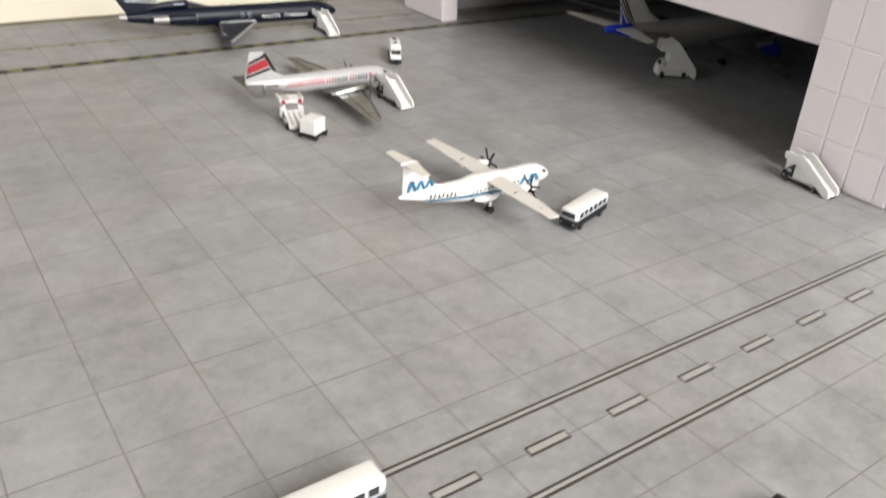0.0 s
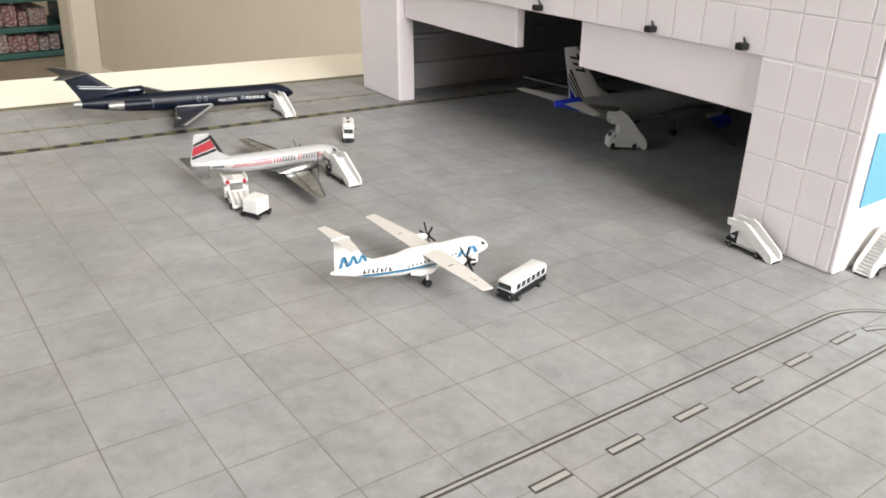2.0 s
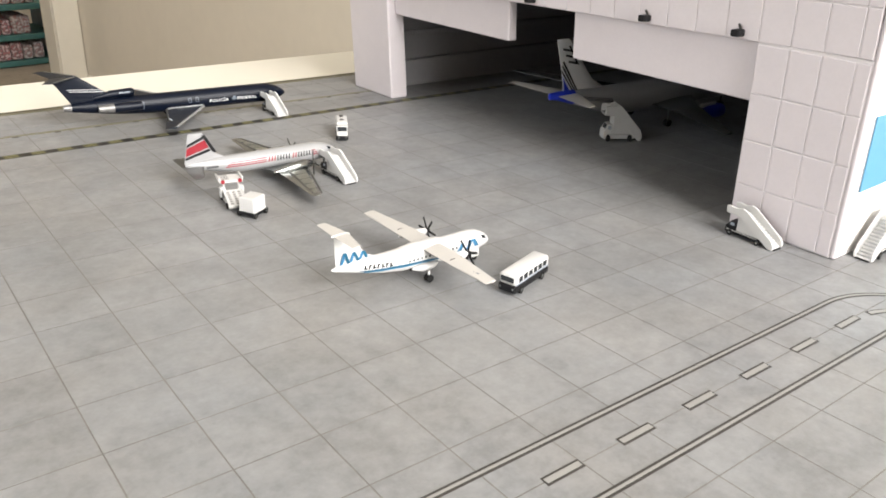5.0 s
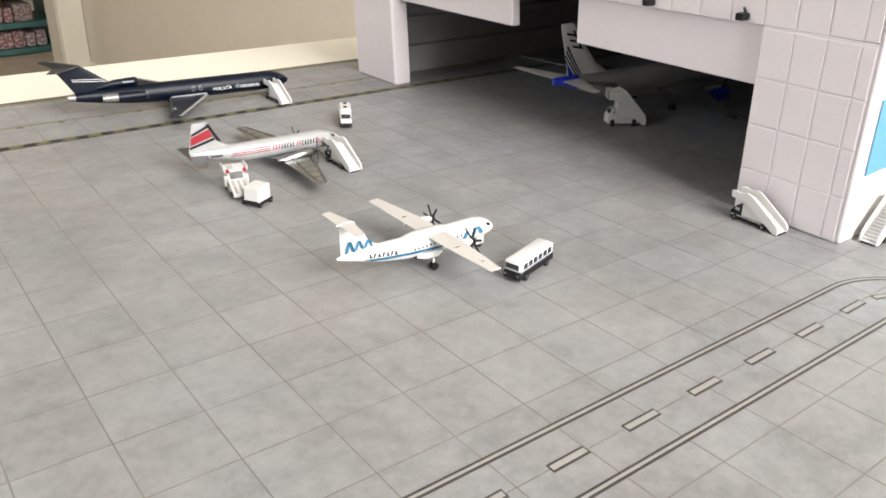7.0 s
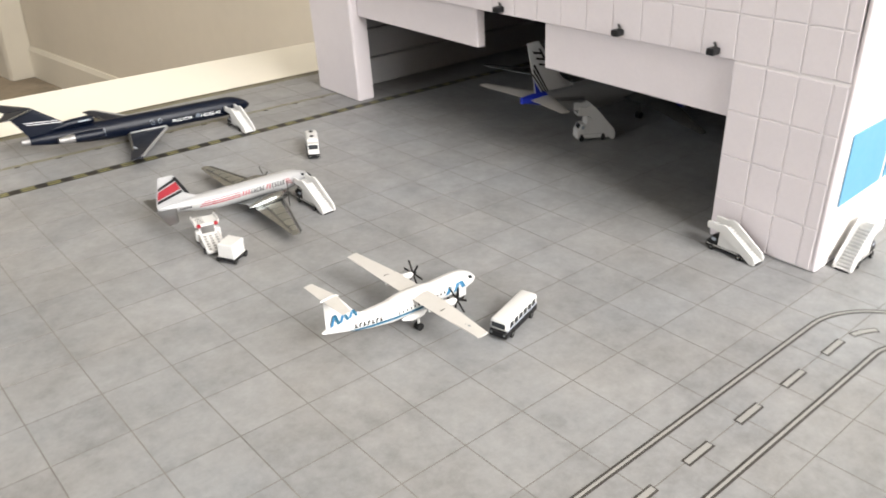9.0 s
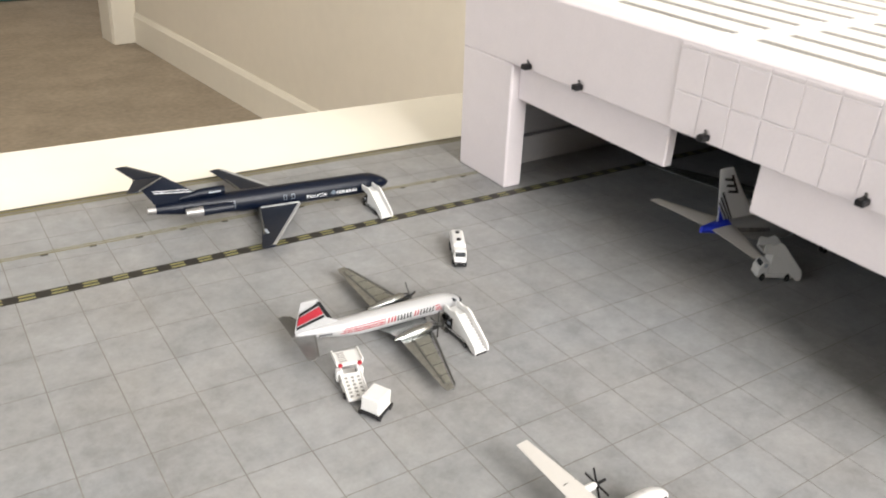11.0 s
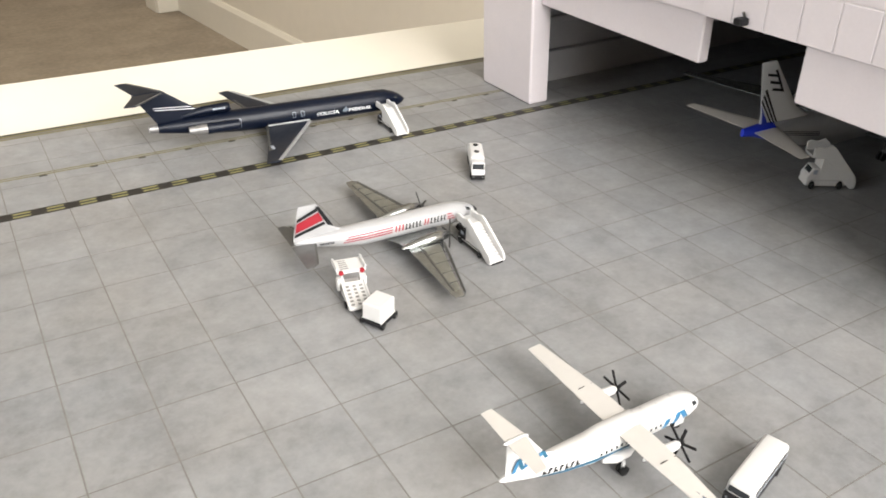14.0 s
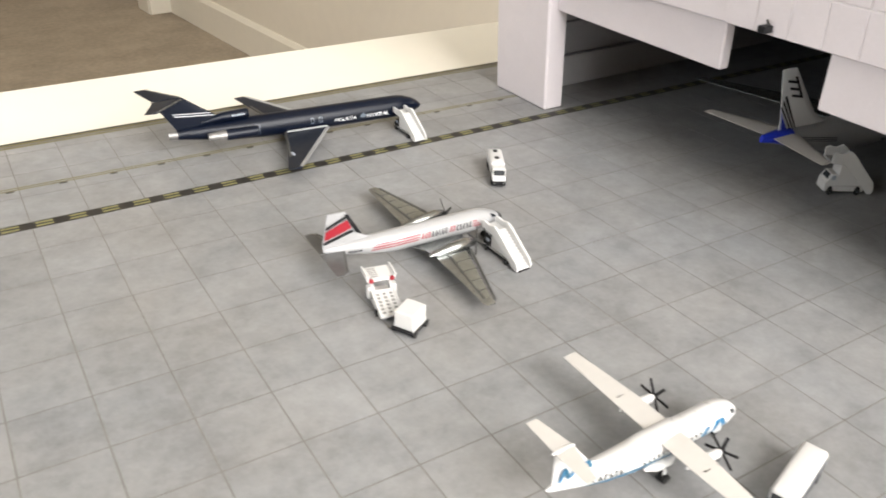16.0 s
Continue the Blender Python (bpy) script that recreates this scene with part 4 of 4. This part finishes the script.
def stairs_truck():
    a = thing("boarding_stairs_truck", STAIRS, "stairs truck", group="boarding stairs")
    part("chassis", box(-6.8, 8.8, -2.7, 2.7, 0.75, 2.1, 0.2), BLACK, a)
    cab = part("cab", prism([(4.6, 2.0), (8.8, 2.0), (8.8, 3.2), (8.0, 3.5), (7.0, 5.0), (4.6, 5.0)], -2.6, 2.6, bevel=0.2), BLACK, a, "black truck cab")
    part("windscreen", prism([(7.25, 4.85), (8.05, 3.65), (8.15, 3.7), (7.35, 4.9)], -1.8, 1.8), GLASS, cab)
    for s in (-1, 1):
        part("cab_window", box(5.4, 7.0, s * 2.6 - 0.06, s * 2.6 + 0.06, 3.6, 4.7), PRINT_GREY, cab)
    part("body", prism([(-6.2, 2.15), (4.5, 2.15), (4.5, 7.5), (3.2, 7.2), (-5.6, 2.6)], -2.55, 2.55, bevel=0.15), WHITE, a)
    part("body_stripe", box(-5.1, 8.4, -2.76, 2.76, 1.8, 2.0), WHITE, a, "white side stripe")
    for s in (-1, 1):
        y = s * 2.75
        part("side_panel", prism([(-10.2, 0.3), (-8.4, 0.2), (3.6, 7.8), (9.2, 7.8), (9.4, 10.2), (8.0, 10.6), (5.4, 9.9), (3.0, 11.0), (1.2, 10.2), (-9.4, 3.4), (-10.4, 1.8)], y - 0.38, y + 0.38, bevel=0.22), WHITE, a)
    part("ramp", prism([(-10, 0.35), (-8.8, 0.3), (3.6, 7.7), (3.4, 8.5)], -2.4, 2.4), WHITE, a)
    part("landing", box(3.2, 9.3, -2.4, 2.4, 7.7, 8.3, 0.1), TREAD, a, "grey landing floor")
    for k in range(12):
        x, z = -9.2 + 1.05 * k, 0.9 + 0.64 * k
        part("step", box(x, x + 0.8, -2.35, 2.35, z - 0.1, z + 0.28), TREAD, a)
    part("bumper", box(-10.3, -9.5, -2.2, 2.2, 0.1, 0.45), BLACK, a)
    wheels(a, [(6.6, -2.65), (6.6, 2.65), (-4.2, -2.65), (-4.2, 2.65)])
    return a


def place(ob, x, y, turn, label="", size=1.0):
    ob.matrix_basis = pose(x * MM, y * MM, 0, 0, 0, turn) @ Matrix.Scale(size, 4)
    if label:
        ob["label"] = label
    return ob


st0 = place(stairs_truck(), 180.6, 341.4, 92, "white boarding stairs truck with black chassis at the navy airliner", 0.91)
place(copy_thing(st0, pose(0, 0, 0)), 159.9, 243.8, 92.6, "white boarding stairs truck with black chassis at the silver turboprop", 0.95)
place(copy_thing(st0, pose(0, 0, 0)), 248.8, 116.8, 89, "white boarding stairs truck with black chassis beside the hangar pillar")
side_stairs = place(copy_thing(st0, pose(0, 0, 0)), 275.7, 86.4, 1.4, "white boarding stairs truck beside the white hangar side")
side_stairs.scale = (1.0, 1.0, 1.35)
big = place(copy_thing(st0, pose(0, 0, 0)), 300.0, 221.5, 150.6, "tall white boarding stairs truck inside the dark hangar")
big.scale = (0.98, 1.12, 1.62)
for c in big.children:
    if c.name.startswith(("cab", "chassis", "bumper")):  # this one is white all over
        c.data = c.data.copy()
        c.data.materials[0] = WHITE


def bus():
    a = thing("airport_bus", "white airport bus with dark lower body and tinted windows", "bus", group="airport buses")
    part("lower_body", box(-9.8, 9.8, -2.9, 2.9, 0.8, 3.1, 0.35), BLACK, a, "dark lower body")
    part("body", box(-9.7, 9.7, -2.85, 2.85, 3.0, 6.2, 0.9, seg=3), WHITE, a, smooth=True)
    for s in (-1, 1):
        for k in range(6):
            x = -7.8 + 2.75 * k
            part("side_window", box(x, x + 2.1, s * 2.85 - 0.08, s * 2.85 + 0.08, 3.75, 5.35, 0.05), GLASS, a)
        part("waist_stripe", box(-9.4, 9.4, s * 2.87 - 0.06, s * 2.87 + 0.06, 3.2, 3.6), PRINT_GREY, a)
    for s in (-1, 1):
        part("end_window", box(s * 9.7 - 0.09, s * 9.7 + 0.09, -2.2, 2.2, 3.9, 5.4, 0.05), GLASS, a)
        for y in (-2.1, 2.1):
            part("headlight", tube((s * 9.78, y, 2.2), (s * 9.9, y, 2.2), 0.35, 10), METAL, a)
    wheels(a, [(-6, -2.6), (-6, 2.6), (6, -2.6), (6, 2.6)], 1.15)
    return a


bus1 = place(bus(), 159.6, 135.2, 16.6)
bus1.scale = (1.0, 1.0, 1.1)
place(copy_thing(bus1, pose(0, 0, 0)), 41.4, 74.4, 0.4, "white airport bus standing on the marked road").scale = (1.04, 1.04, 1.14)


def tank_truck():
    a = thing("fuel_truck", "white fuel tank truck with two black roof hatches", "truck", 190.4, 292.3, -118.9)
    a.scale = (0.97, 0.97, 0.97)
    part("chassis", box(-9.8, 10.2, -2.4, 2.4, 0.9, 2.2, 0.2), BLACK, a)
    part("tank", box(-10, 3.6, -2.8, 2.8, 2.3, 7.2, 1.1, seg=3), WHITE, a, smooth=True)
    cab = part("cab", prism([(4.2, 2.2), (10.0, 2.2), (10.0, 4.0), (9.0, 4.4), (8.0, 6.6), (4.2, 6.6)], -2.5, 2.5, bevel=0.3), WHITE, a)
    part("windscreen", prism([(8.25, 6.3), (9.15, 4.55), (9.25, 4.6), (8.35, 6.35)], -2.1, 2.1), GLASS, cab)
    for s in (-1, 1):
        part("cab_window", box(5.4, 7.8, s * 2.5 - 0.07, s * 2.5 + 0.07, 4.5, 6.2), GLASS, cab)
        part("headlight", tube((10.25, s * 1.7, 1.9), (10.45, s * 1.7, 1.9), 0.4, 10), METAL, a)
    part("bumper", box(9.8, 10.4, -2.6, 2.6, 0.7, 2.6, 0.2), BLACK, a)
    for x in (-7.0, -0.8):
        part("hatch", tube((x, 0, 7.15), (x, 0, 7.5), 0.95, 14), BLACK, a)
    wheels(a, [(7, -2.3), (7, 2.3), (-5, -2.3), (-5, 2.3), (-7.6, -2.3), (-7.6, 2.3)], 1.1)
    return a


tank_truck()


def cargo_loader():
    a = thing("cargo_loader", "white cargo loader with slatted deck and two red lamps", "cargo loader", 114.0, 238.7, 79.2)
    a.scale = (0.94, 0.97, 0.96)
    part("chassis", box(-7.5, 7.5, -3.2, 3.2, 0.8, 2.2, 0.2), WHITE, a)
    deck = part("deck", prism([(-8.6, 1.6), (-8.6, 2.5), (1.2, 5.2), (1.2, 4.2)], -3.2, 3.2, bevel=0.1), WHITE, a)
    for y in (-2.0, 0.0, 2.0):
        for k in range(6):
            x = -7.8 + 1.35 * k
            z = 2.5 + (x + 8.6) * 2.7 / 9.8
            part("roller_gap", prism([(x, z), (x + 0.7, z + 0.2), (x + 0.7, z + 0.29), (x, z + 0.09)], y - 0.5, y + 0.5), SLOT, deck)
    for s in (-1, 1):
        part("side_rail", prism([(-8.4, 2.3), (1.0, 4.9), (1.0, 5.7), (-8.4, 3.1)], s * 3.3 - 0.25, s * 3.3 + 0.25, bevel=0.08), WHITE, a)
        part("lift_arm", prism([(-2.5, 2.2), (-1.3, 2.2), (5.2, 8.0), (4.0, 8.0)], s * 2.7 - 0.25, s * 2.7 + 0.25), WHITE, a)
        part("bulwark", box(1.2, 3.6, s * 3.4 - 1.0, s * 3.4 + 1.0, 2.2, 6.2, 0.3), WHITE, a)
    bridge = part("bridge", box(1.8, 8.8, -4.3, 4.3, 7.6, 8.6, 0.2), WHITE, a)
    for s in (-1, 1):
        part("bridge_rail", box(2.0, 8.6, s * 4.2 - 0.3, s * 4.2 + 0.3, 8.5, 9.6, 0.15), WHITE, bridge)
        part("lamp", tube((1.5, s * 3.1, 8.2), (2.0, s * 3.1, 8.2), 0.75, 12), RED, bridge, "round red lamp")
    for k in range(5):
        part("roller_gap", box(3.0 + 1.1 * k, 3.4 + 1.1 * k, 0.6, 3.0, 8.6, 8.68), SLOT, bridge)
    wheels(a, [(5.5, -3.2), (5.5, 3.2), (-4.5, -3.2), (-4.5, 3.2)], 1.1)
    return a


cargo_loader()


def dolly():
    a = thing("cargo_dolly", "small black cargo dolly standing on the apron", "cargo dolly", 115.4, 226.0, 30)
    part("frame", box(-4.3, 4.3, -3.6, 3.6, 1.0, 1.8, 0.2), BLACK, a)
    part("drawbar", box(4.2, 6.4, -0.3, 0.3, 1.1, 1.5), BLACK, a)
    wheels(a, [(-3, -3.2), (-3, 3.2), (3, -3.2), (3, 3.2)], 0.95)
    c = thing("cargo_container", "plain white cargo container standing on the black dolly", "container", 115.4, 226.0, 30, 1.8)
    part("shell", prism([(-3.5, 0), (3.5, 0), (3.5, 5.2), (-3.5, 5.2)], -3.0, 3.0, bevel=0.25), WHITE, c)
    for s in (-1, 1):
        part("rim", box(-3.55, 3.55, s * 3.02 - 0.1, s * 3.02 + 0.1, 0.02, 0.5), WHITE, c)


dolly()

tug = thing("tow_tractor", "low dark tow tractor standing beside the marked road", "tow tractor", 109.5, 32.2, 11.7)
part("body", box(-5, 5, -2.4, 2.4, 0.8, 2.6, 0.4), BLACK, tug)
part("seat_box", box(-1.5, 1.8, -1.8, 1.8, 2.6, 3.6, 0.3), BLACK, tug)
wheels(tug, [(-3.2, -2.2), (-3.2, 2.2), (3.2, -2.2), (3.2, 2.2)], 1.0)

# ---- concrete slabs of the mat, last ----
rest = bmesh.new()
count = 0
G = 0.17
FAR = 396.5
for u in range(-29, 19):
    for v in range(-25, 12):
        x, y = grid_point(u, v)
        corners = []
        for du, dv, gx, gy in ((0, 0, G, G), (1, 0, -G, G), (1, 1, -G, -G), (0, 1, G, -G)):
            px, py = grid_point(u + du, v + dv)
            corners.append((px + gx - x, min(py + gy, FAR) - y))
        if not (-415 < x and x + 20 < 470 and -298 < y < FAR - 3):
            continue
        if -10 < x < 270 and 80 < y and count < 300:
            ob = part("concrete_slab", prism(corners, -0.14, 0.0, axis="z"), SLAB, mat)
            ob.location = (x * MM, y * MM, 0)
            count += 1
        else:
            prism([(x + p, y + q) for p, q in corners], -0.14, 0.0, rest, axis="z")
tagged(part("outer_paving", rest, SLAB, mat, "grey printed concrete slabs"), kind="stuff")
